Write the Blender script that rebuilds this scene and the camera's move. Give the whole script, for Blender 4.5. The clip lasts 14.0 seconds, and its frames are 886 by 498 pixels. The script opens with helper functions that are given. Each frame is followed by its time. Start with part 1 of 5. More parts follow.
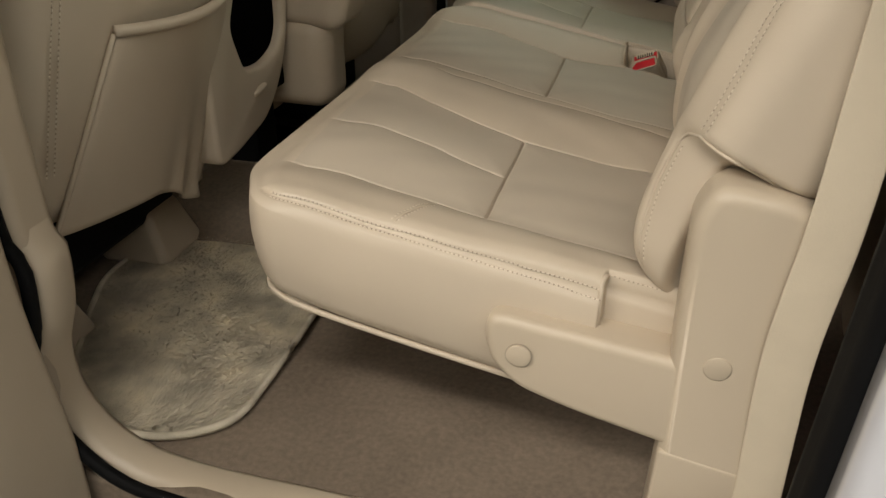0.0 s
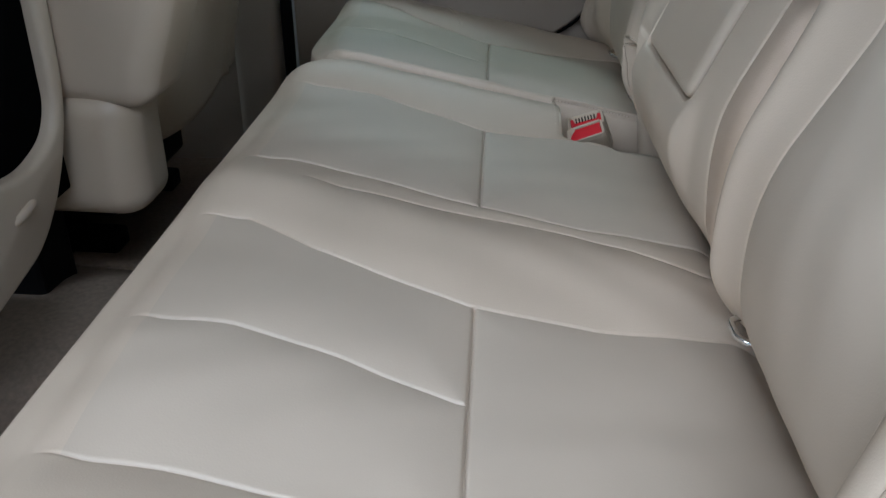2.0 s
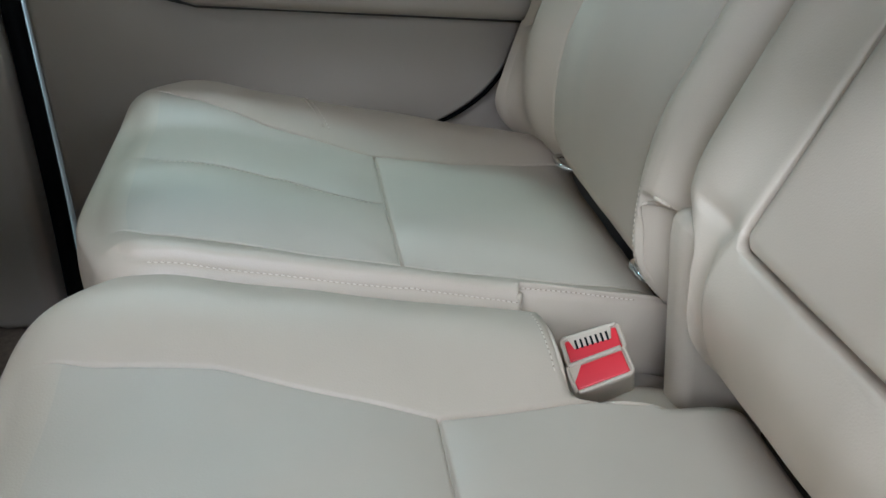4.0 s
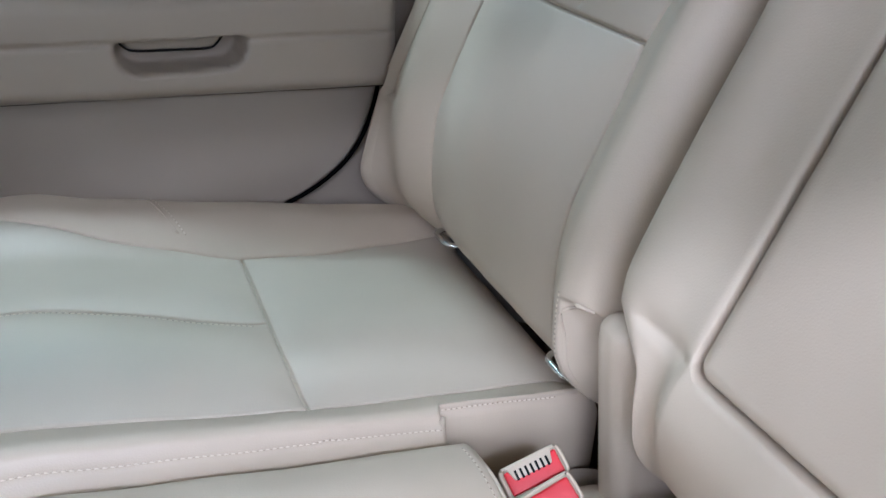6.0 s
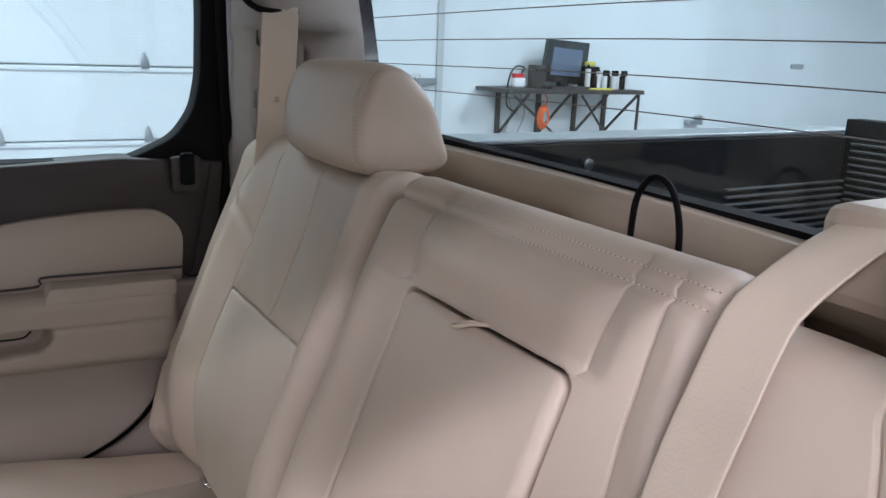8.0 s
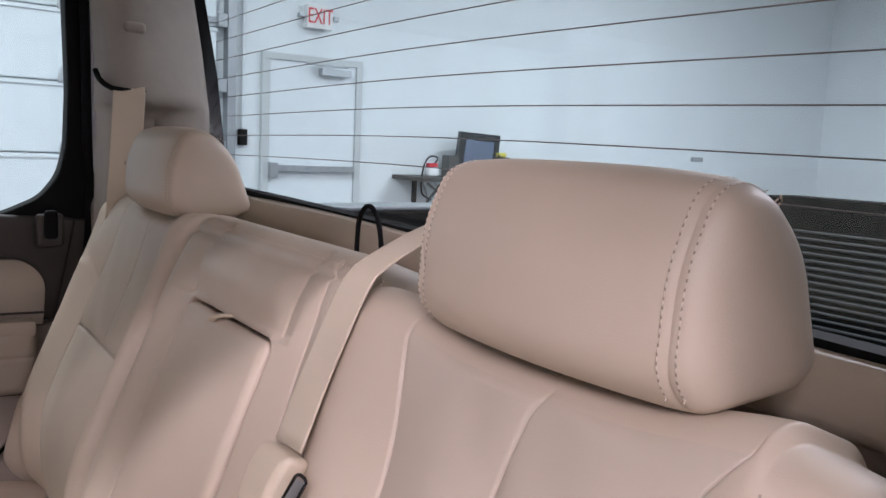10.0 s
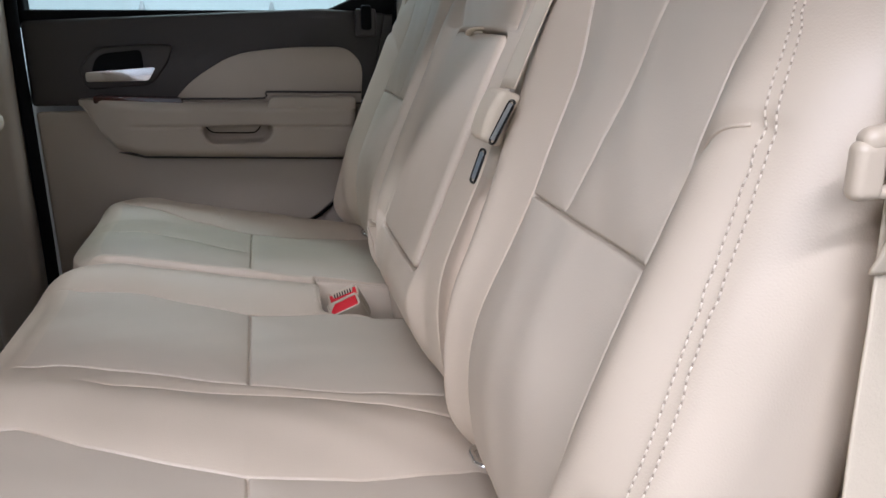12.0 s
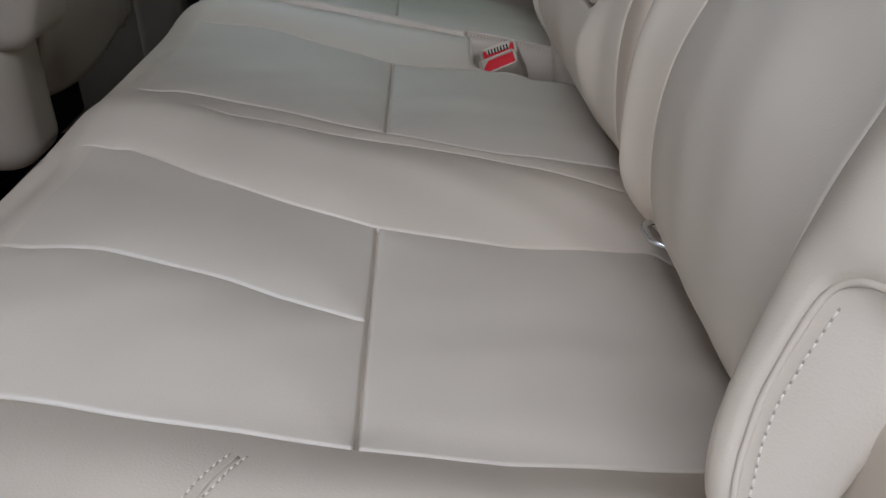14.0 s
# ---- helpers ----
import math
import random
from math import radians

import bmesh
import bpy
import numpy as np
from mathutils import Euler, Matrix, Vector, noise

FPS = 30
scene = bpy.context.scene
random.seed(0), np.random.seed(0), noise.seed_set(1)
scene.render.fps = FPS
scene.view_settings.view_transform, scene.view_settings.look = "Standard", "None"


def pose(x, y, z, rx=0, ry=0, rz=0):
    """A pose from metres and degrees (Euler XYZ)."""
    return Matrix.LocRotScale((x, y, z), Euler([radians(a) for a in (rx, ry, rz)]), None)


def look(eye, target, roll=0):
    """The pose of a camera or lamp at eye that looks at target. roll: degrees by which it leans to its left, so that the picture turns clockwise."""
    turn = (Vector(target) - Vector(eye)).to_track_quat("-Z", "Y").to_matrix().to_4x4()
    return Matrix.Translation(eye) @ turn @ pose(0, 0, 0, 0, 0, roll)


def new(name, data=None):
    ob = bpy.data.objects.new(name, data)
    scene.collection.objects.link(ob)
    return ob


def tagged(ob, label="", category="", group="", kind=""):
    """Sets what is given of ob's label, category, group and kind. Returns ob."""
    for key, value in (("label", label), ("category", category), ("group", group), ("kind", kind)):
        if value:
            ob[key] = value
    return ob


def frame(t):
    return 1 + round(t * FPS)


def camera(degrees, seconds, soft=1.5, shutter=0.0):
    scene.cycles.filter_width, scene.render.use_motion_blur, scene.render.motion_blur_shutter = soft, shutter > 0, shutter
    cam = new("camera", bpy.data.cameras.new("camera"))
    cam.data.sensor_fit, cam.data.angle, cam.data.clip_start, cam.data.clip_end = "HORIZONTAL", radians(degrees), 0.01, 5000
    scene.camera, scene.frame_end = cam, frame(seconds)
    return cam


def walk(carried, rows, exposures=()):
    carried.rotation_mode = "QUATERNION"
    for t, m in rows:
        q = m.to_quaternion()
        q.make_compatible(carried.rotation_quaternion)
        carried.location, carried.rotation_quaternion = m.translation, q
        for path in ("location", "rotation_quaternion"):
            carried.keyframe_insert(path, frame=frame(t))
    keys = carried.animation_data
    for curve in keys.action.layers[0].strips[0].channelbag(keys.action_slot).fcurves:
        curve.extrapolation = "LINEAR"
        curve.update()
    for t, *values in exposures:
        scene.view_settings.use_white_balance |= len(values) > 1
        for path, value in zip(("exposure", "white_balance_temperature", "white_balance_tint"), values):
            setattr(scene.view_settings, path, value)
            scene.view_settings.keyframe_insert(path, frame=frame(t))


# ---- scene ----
cam = camera(58.7, 14.0)
PATH = [
    (0, (-0.049, -0.719, 0.839), (-0.514, 0.961, -0.142), 0.3),
    (0.5, (-0.074, -0.587, 0.826), (-0.459, 1.126, -0.132), 0.9),
    (1, (-0.1, -0.479, 0.815), (-0.392, 1.25, -0.147), -0.1),
    (1.5, (-0.147, -0.38, 0.812), (-0.352, 1.351, -0.169), 0.6),
    (2, (-0.226, -0.221, 0.799), (-0.323, 1.524, -0.173), 1.3),
    (2.5, (-0.292, -0.038, 0.811), (-0.258, 1.704, -0.17), 3.4),
    (3, (-0.308, 0.137, 0.802), (-0.167, 1.869, -0.188), 3.9),
    (5.5, (-0.344, 0.566, 0.82), (0.304, 2.172, -0.179), 2.2),
    (6, (-0.349, 0.539, 0.86), (0.389, 2.114, -0.127), 2.5),
    (6.5, (-0.318, 0.483, 0.926), (0.474, 2.089, 0.035), 1.8),
    (7, (-0.302, 0.394, 0.985), (0.596, 2.023, 0.25), 2.3),
    (7.5, (-0.275, 0.294, 1.031), (0.685, 1.941, 0.427), 2.3),
    (8, (-0.259, 0.2, 1.052), (0.753, 1.854, 0.56), 2.3),
    (10.5, (-0.19, -0.188, 0.996), (0.965, 1.43, 0.781), 2.4),
    (11, (-0.179, -0.27, 0.92), (0.808, 1.457, 0.712), 1.8),
    (11.5, (-0.185, -0.308, 0.872), (0.459, 1.55, 0.51), 0.4),
    (12, (-0.193, -0.333, 0.845), (0.234, 1.537, 0.279), 0.1),
    (12.5, (-0.197, -0.351, 0.806), (0.084, 1.497, 0.094), 0.2),
    (13, (-0.201, -0.354, 0.797), (-0.005, 1.429, -0.087), 0.2),
    (13.5, (-0.209, -0.319, 0.772), (-0.082, 1.433, -0.184), 1.4),
    (14, (-0.189, -0.21, 0.731), (-0.141, 1.511, -0.287), 0.4),
]
EXPOSURES = [(0.0, -0.69, 7400, 13), (0.5, -0.71, 6350, 11), (1.0, -0.77, 5950, 11), (1.5, -0.62, 5650, 14), (3.0, 0.17, 5250, 8), (5.5, 0.75, 5300, 18), (6.5, 0.88, 5300, 20), (7.0, 0.76, 5500, 19), (7.5, 0.58, 5700, 26), (8.0, 0.43, 5950, 30),
             (10.5, 0.33, 6350, 38), (11.0, 0.28, 6300, 37), (11.5, 0.17, 6150, 27), (12.0, 0.15, 5800, 22), (12.5, -0.05, 5550, 19), (13.5, -0.35, 5400, 16), (14.0, -0.48, 5400, 15)]
walk(cam, [(t, look(eye, target, roll)) for t, eye, target, roll in PATH], EXPOSURES)

# ---- world and light ----
GROUND = -0.42
CEIL = 3.7
world = bpy.data.worlds.new("world")
scene.world = world
world.use_nodes = True
world.node_tree.nodes["Background"].inputs[0].default_value = (0.75, 0.85, 1.0, 1)
world.node_tree.nodes["Background"].inputs[1].default_value = 0.25


def area(name, m, sx, sy, watts, colour):
    d = bpy.data.lights.new(name, "AREA")
    d.shape, d.size, d.size_y, d.energy, d.color = "RECTANGLE", sx, sy, watts, colour
    ob = new(name, d)
    ob.matrix_world = m
    return ob


# ceiling lamps out of view; places, watts and tints set to light the cab
LAMPS = [(-0.2, -2.6), (-3.1, -2.5), (-3.1, -3.7), (2.4, -2.6), (-1.5, -5.6), (-3.6, 3.4), (-0.2, 2.8), (-0.4, 4.0), (5.8, 3.2), (5.6, 0.4), (-6.6, 0.7)]
WATTS = [155, 125, 145, 60, 90, 20, 42, 42, 80, 160, 65]
TINTS = [(0.97, 0.985, 0.975)] * 5 + [(0.82, 1.0, 0.945)] + [(0.75, 1.0, 0.905)] * 2 + [(0.83, 1.0, 0.95)] + [(0.85, 1.0, 0.97)] * 2
for (lx, ly), watts, tone in zip(LAMPS, WATTS, TINTS):
    area("tube_light", pose(lx, ly, CEIL - 0.16), 2.4, 0.28, watts, tone)

# ---- materials ----


def material(name, colour, rough=0.5, metal=0.0, spots=0.06, scale=14.0, bump=0.0, bscale=300.0, kind="noise", coat=0.0, tint=None, big=3.0, spec=0.5):
    m = bpy.data.materials.new(name)
    m.use_nodes = True
    nt = m.node_tree
    b = nt.nodes["Principled BSDF"]
    b.inputs["Metallic"].default_value = metal
    b.inputs["Coat Weight"].default_value = coat
    b.inputs["Specular IOR Level"].default_value = spec
    tc = nt.nodes.new("ShaderNodeTexCoord")
    n1 = nt.nodes.new("ShaderNodeTexNoise")
    n1.inputs["Scale"].default_value, n1.inputs["Detail"].default_value = scale, 6
    n2 = nt.nodes.new("ShaderNodeTexNoise")
    n2.inputs["Scale"].default_value, n2.inputs["Detail"].default_value = big, 3
    for n in (n1, n2):
        nt.links.new(tc.outputs["Object"], n.inputs["Vector"])
    mix = nt.nodes.new("ShaderNodeMix")
    mix.data_type = "RGBA"
    dark = tuple(c * (1 - 2.2 * spots) for c in colour)
    mix.inputs[6].default_value = (*(tint or dark), 1)
    mix.inputs[7].default_value = (*(min(1, c * (1 + spots)) for c in colour), 1)
    add = nt.nodes.new("ShaderNodeMath")
    add.operation = "MULTIPLY_ADD"
    add.inputs[1].default_value = 0.5
    half = nt.nodes.new("ShaderNodeMath")
    half.operation = "MULTIPLY"
    half.inputs[1].default_value = 0.5
    nt.links.new(n2.outputs["Fac"], half.inputs[0])
    nt.links.new(n1.outputs["Fac"], add.inputs[0])
    nt.links.new(half.outputs[0], add.inputs[2])
    ramp = nt.nodes.new("ShaderNodeMapRange")
    ramp.inputs[1].default_value, ramp.inputs[2].default_value = 0.3, 0.7
    nt.links.new(add.outputs[0], ramp.inputs[0])
    nt.links.new(ramp.outputs[0], mix.inputs[0])
    nt.links.new(mix.outputs[2], b.inputs["Base Color"])
    rr = nt.nodes.new("ShaderNodeMapRange")
    rr.inputs[3].default_value, rr.inputs[4].default_value = max(0.02, rough - 0.06), min(1, rough + 0.06)
    nt.links.new(n1.outputs["Fac"], rr.inputs[0])
    nt.links.new(rr.outputs[0], b.inputs["Roughness"])
    if bump:
        if kind == "cells":
            t = nt.nodes.new("ShaderNodeTexVoronoi")
            t.feature = "DISTANCE_TO_EDGE"
            out = t.outputs["Distance"]
        elif kind == "weave":
            t = nt.nodes.new("ShaderNodeTexWave")
            t.bands_direction = "Z"
            t.inputs["Distortion"].default_value = 0.4
            out = t.outputs["Fac"]
        elif kind == "holes":
            t = nt.nodes.new("ShaderNodeTexVoronoi")
            t.inputs["Randomness"].default_value = 0.0
            out = t.outputs["Distance"]
        else:
            t = nt.nodes.new("ShaderNodeTexNoise")
            t.inputs["Detail"].default_value = 4
            out = t.outputs["Fac"]
        t.inputs["Scale"].default_value = bscale
        nt.links.new(tc.outputs["Object"], t.inputs["Vector"])
        bp = nt.nodes.new("ShaderNodeBump")
        bp.inputs["Strength"].default_value = bump
        bp.inputs["Distance"].default_value = 0.0015
        nt.links.new(out, bp.inputs["Height"])
        nt.links.new(bp.outputs[0], b.inputs["Normal"])
    return m


BEIGE = (0.525, 0.436, 0.335)
leather = material("leather", BEIGE, 0.47, spots=0.035, scale=9, bump=0.10, bscale=420, kind="cells")
insert = material("insert_leather", (0.494, 0.419, 0.329), 0.5, spots=0.03, scale=12, bump=0.07, bscale=380, kind="cells")
thread = material("thread", (0.68, 0.585, 0.47), 0.6)
needle = material("needle_hole", (0.34, 0.27, 0.21), 0.8)
# flat black that stands in for deep shade in gaps and openings
shade_black = material("deep_shade_black", (0.003, 0.003, 0.003), 0.95, spec=0.0)
vinyl = material("moulded_vinyl", (0.503, 0.415, 0.313), 0.40, spots=0.02, scale=6, bump=0.08, bscale=700, kind="noise")
doorvinyl = material("door_vinyl", (0.385, 0.322, 0.256), 0.52, spots=0.03, scale=8, bump=0.12, bscale=600, kind="cells")
# grey of the rear corner trims, lowered to carry the corner's shade
shade_fabric = material("shaded_trim_fabric", (0.345, 0.31, 0.27), 0.9, spots=0.05, scale=40, bump=0.3, bscale=900)
# roof lining made pale so that more light bounces round the cab
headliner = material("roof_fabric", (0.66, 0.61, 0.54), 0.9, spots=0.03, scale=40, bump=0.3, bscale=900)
wornleather = material("worn_leather", (0.535, 0.43, 0.335), 0.5, spots=0.05, scale=16, bump=0.10, bscale=420, kind="cells", tint=(0.47, 0.365, 0.265), big=11)
darktrim = material("dark_brown_plastic", (0.045, 0.037, 0.033), 0.5, spots=0.05, bump=0.15, bscale=600, kind="cells")
black = material("black_rubber", (0.005, 0.005, 0.0055), 0.65, spots=0.1, spec=0.12)
blackgloss = material("black_gloss", (0.008, 0.008, 0.009), 0.12, spots=0.1)
carpet = material("carpet", (0.25, 0.195, 0.148), 0.95, spots=0.16, scale=120, bump=0.9, bscale=900, big=5, spec=0.1)
matpile = material("mat_pile", (0.80, 0.70, 0.55), 0.97, spots=0.27, scale=17, bump=1.0, bscale=700, big=10, spec=0.05)
webbing = material("belt_webbing", (0.60, 0.51, 0.385), 0.55, spots=0.03, scale=30, bump=0.25, bscale=420, kind="noise")
chrome = material("chrome", (0.75, 0.75, 0.76), 0.15, metal=1.0, spots=0.02)
steel = material("steel", (0.5, 0.5, 0.5), 0.3, metal=1.0, spots=0.05)
redplastic = material("red_plastic", (0.62, 0.02, 0.03), 0.35, spots=0.03)
wood = material("gloss_wood", (0.055, 0.012, 0.008), 0.15, spots=0.3, scale=30, coat=0.6)
paint = material("white_body_paint", (0.62, 0.62, 0.66), 0.22, spots=0.01, coat=0.6)
wallpaint = material("white_wall_paint", (0.72, 0.765, 0.785), 0.6, spots=0.015, scale=3, bump=0.05, bscale=60)
doorwhite = material("white_door_skin", (0.71, 0.755, 0.785), 0.45, spots=0.02, scale=4, bump=0.15, bscale=90)
concrete = material("concrete", (0.24, 0.24, 0.235), 0.55, spots=0.12, scale=5, bump=0.2, bscale=60)
galv = material("galvanised_steel", (0.42, 0.44, 0.46), 0.4, metal=0.8, spots=0.1, scale=20)
greypaint = material("grey_paint", (0.30, 0.32, 0.33), 0.5, spots=0.03)
liner = material("black_bed_liner", (0.010, 0.0105, 0.011), 0.6, spots=0.15, bump=0.3, bscale=400, spec=0.06)
# paler liner for the ribs: light on their crests put into the colour
linerib = material("lit_rib_liner", (0.075, 0.08, 0.082), 0.45, spots=0.2, bump=0.2, bscale=300)
heater = material("heater_line", (0.24, 0.225, 0.21), 0.6)
# light grey frame paint, darkened to hold the shadow lines of the frame
framegrey = material("shaded_frame_paint", (0.52, 0.55, 0.56), 0.5, spots=0.03)
signwhite = material("sign_white", (0.8, 0.8, 0.8), 0.4)
signred = material("sign_red", (0.75, 0.05, 0.06), 0.4)
screenmat = material("screen", (0.03, 0.04, 0.06), 0.15)
screenface = material("screen_window", (0.10, 0.13, 0.20), 0.2)
orange = material("orange_plastic", (0.75, 0.13, 0.03), 0.5)
yellow = material("yellow_plastic", (0.7, 0.6, 0.08), 0.5)
labelpaper = material("bottle_label", (0.65, 0.65, 0.66), 0.5)


def glass_material(name, tint, rough=0.0):
    m = bpy.data.materials.new(name)
    m.use_nodes = True
    nt = m.node_tree
    nt.nodes.remove(nt.nodes["Principled BSDF"])
    tr = nt.nodes.new("ShaderNodeBsdfTransparent")
    tr.inputs[0].default_value = (*tint, 1)
    gl = nt.nodes.new("ShaderNodeBsdfGlossy")
    gl.inputs["Roughness"].default_value = rough + 0.01
    mx = nt.nodes.new("ShaderNodeMixShader")
    mx.inputs[0].default_value = 0.045
    nt.links.new(tr.outputs[0], mx.inputs[1])
    nt.links.new(gl.outputs[0], mx.inputs[2])
    nt.links.new(mx.outputs[0], nt.nodes["Material Output"].inputs[0])
    return m


glass = glass_material("window_glass", (0.885, 0.95, 0.935))
daywindow = bpy.data.materials.new("bright_pane")
daywindow.use_nodes = True
daywindow.node_tree.nodes["Principled BSDF"].inputs["Base Color"].default_value = (0.7, 0.75, 0.9, 1)
daywindow.node_tree.nodes["Principled BSDF"].inputs["Emission Color"].default_value = (0.72, 0.80, 1.0, 1)
daywindow.node_tree.nodes["Principled BSDF"].inputs["Emission Strength"].default_value = 0.55
tubeglow = bpy.data.materials.new("lamp_diffuser")
tubeglow.use_nodes = True
tubeglow.node_tree.nodes["Principled BSDF"].inputs["Emission Color"].default_value = (0.95, 1, 0.98, 1)
tubeglow.node_tree.nodes["Principled BSDF"].inputs["Emission Strength"].default_value = 5.0

# ---- mesh helpers ----


def mesh_of(name, verts, faces, mats, parent=None, label="", smooth=True, mindex=None):
    me = bpy.data.meshes.new(name)
    me.from_pydata([tuple(map(float, v)) for v in verts], [], [tuple(map(int, f)) for f in faces])
    for m in (mats if isinstance(mats, (list, tuple)) else [mats]):
        me.materials.append(m)
    me.polygons.foreach_set("use_smooth", [smooth] * len(me.polygons))
    if mindex is not None:
        me.polygons.foreach_set("material_index", [int(i) for i in mindex])
    me.update()
    ob = new(name, me)
    if parent:
        ob.parent = parent
    if label:
        ob["label"] = label
    return ob


def thing(name, label, category, group="", kind="", at=(0, 0, 0)):
    ob = new(name)
    ob.location = at
    ob.empty_display_size = 0.05
    if at != (0, 0, 0):
        bpy.context.view_layer.update()
    return tagged(ob, label, category, group, kind)


def part(name, bm, mat, parent=None, label="", smooth=True):
    me = bpy.data.meshes.new(name)
    bm.to_mesh(me)
    bm.free()
    for m in (mat if isinstance(mat, (list, tuple)) else [mat]):
        me.materials.append(m)
    me.polygons.foreach_set("use_smooth", [smooth] * len(me.polygons))
    ob = new(name, me)
    if parent:
        ob.parent = parent
    if label:
        ob["label"] = label
    return ob


def axis(lo, hi, step, r, dense=()):
    """Grid lines from lo to hi, closer in the rounded rims and at the seams."""
    n = max(2, int(round((hi - lo - 2 * r) / step)))
    k = 6
    rim = np.array([r * (1 - math.tan(math.pi / 4 * (1 - i / k))) for i in range(k)])
    line = np.concatenate([lo + rim, np.linspace(lo + r, hi - r, n + 1), (hi - rim)[::-1]])
    for v in dense:
        if lo + r < v < hi - r:
            line = line[np.abs(line - v) > 0.0052]
            line = np.concatenate([line, v + np.array([-0.005, -0.0034, -0.0022, -0.0012, -0.0005, 0.0005, 0.0012, 0.0022, 0.0034, 0.005])])
    return np.sort(line)


def rounded(lo, hi, r, step, dense=((), (), ())):
    """Points, outward normals and quads of a box with rounded edges; r is one radius or three."""
    lo, hi = np.array(lo, float), np.array(hi, float)
    r = np.array([r] * 3 if np.isscalar(r) else r, float)
    st = [step] * 3 if np.isscalar(step) else step
    ax = [axis(lo[i], hi[i], st[i], r[i], dense[i]) for i in range(3)]
    n = [len(a) for a in ax]
    quads, flip = [], []
    for d in range(3):
        a, b = [(1, 2), (2, 0), (0, 1)][d]
        for end in (0, n[d] - 1):
            I, J = np.meshgrid(np.arange(n[a] - 1), np.arange(n[b] - 1), indexing="ij")
            q = []
            for da, db in ((0, 0), (1, 0), (1, 1), (0, 1)):
                idx = [None] * 3
                idx[d] = np.full(I.shape, end)
                idx[a], idx[b] = I + da, J + db
                q.append(((idx[0] * n[1] + idx[1]) * n[2] + idx[2]).ravel())
            q = np.stack(q, 1)
            quads.append(q if end else q[:, ::-1])
    quads = np.concatenate(quads)
    ids, inv = np.unique(quads, return_inverse=True)
    quads = inv.reshape(-1, 4)
    k, rest = ids % n[2], ids // n[2]
    p = np.stack([ax[0][rest // n[1]], ax[1][rest % n[1]], ax[2][k]], 1)
    c = np.clip(p, lo + r, hi - r)
    d = (p - c) / r
    d /= np.maximum(np.linalg.norm(d, axis=1, keepdims=True), 1e-9)
    return c + d * r, d / np.linalg.norm(d, axis=1, keepdims=True), quads


def soft_box(name, lo, hi, r, mat, parent=None, label="", step=0.05, warp=None, dense=((), (), ())):
    p, nrm, q = rounded(lo, hi, r, step, dense)
    if warp:
        p = warp(p, nrm)
    return mesh_of(name, p, q, mat, parent, label)


def dist(px, py, pts):
    """The distance in the plane to a line of points."""
    best = np.full(px.shape, 9.0)
    for (ax_, ay), (bx, by) in zip(pts[:-1], pts[1:]):
        dx, dy = bx - ax_, by - ay
        u = np.clip(((px - ax_) * dx + (py - ay) * dy) / (dx * dx + dy * dy), 0, 1)
        best = np.minimum(best, np.hypot(px - ax_ - u * dx, py - ay - u * dy))
    return best


def smooth01(x, a, b):
    u = np.clip((x - a) / (b - a), 0, 1)
    return u * u * (3 - 2 * u)


def along(pts, step):
    """Points at even steps on a smooth line through pts, and the directions there."""
    P = [Vector(p) for p in pts]
    out = []
    for i in range(len(P) - 1):
        a, b = P[i], P[i + 1]
        ta = (b - P[i - 1]) * 0.5 if i else (b - a)
        tb = (P[i + 2] - a) * 0.5 if i + 2 < len(P) else (b - a)
        for j in range(24):
            u = j / 24
            out.append(a * (2 * u**3 - 3 * u * u + 1) + b * (3 * u * u - 2 * u**3) + ta * (u**3 - 2 * u * u + u) + tb * (u**3 - u * u))
    out.append(P[-1])
    L = [0.0]
    for a, b in zip(out[:-1], out[1:]):
        L.append(L[-1] + (b - a).length)
    n = max(1, int(L[-1] / step))
    res, k = [], 0
    for i in range(n + 1):
        s = L[-1] * i / n
        while k < len(L) - 2 and L[k + 1] < s:
            k += 1
        u = (s - L[k]) / max(1e-9, L[k + 1] - L[k])
        res.append((out[k].lerp(out[k + 1], u), (out[k + 1] - out[k]).normalized()))
    return res


def tube(name, pts, radius, mat, parent=None, label="", step=0.02, sides=8, closed=False, flat=1.0):
    S = along(pts, step)
    if closed:
        S = S[:-1]
    verts, faces = [], []
    up = Vector((0.31, 0.17, 0.93))
    for p, d in S:
        a = d.cross(up).normalized()
        b = a.cross(d)
        for i in range(sides):
            w = 2 * math.pi * i / sides
            verts.append(p + a * math.cos(w) * radius + b * math.sin(w) * radius * flat)
    m = len(S)
    for j in range(m if closed else m - 1):
        for i in range(sides):
            k, l = j * sides, ((j + 1) % m) * sides
            faces.append((k + i, k + (i + 1) % sides, l + (i + 1) % sides, l + i))
    if not closed:
        faces += [tuple(range(sides))[::-1], tuple(range((m - 1) * sides, m * sides))]
    return mesh_of(name, verts, faces, mat, parent, label)


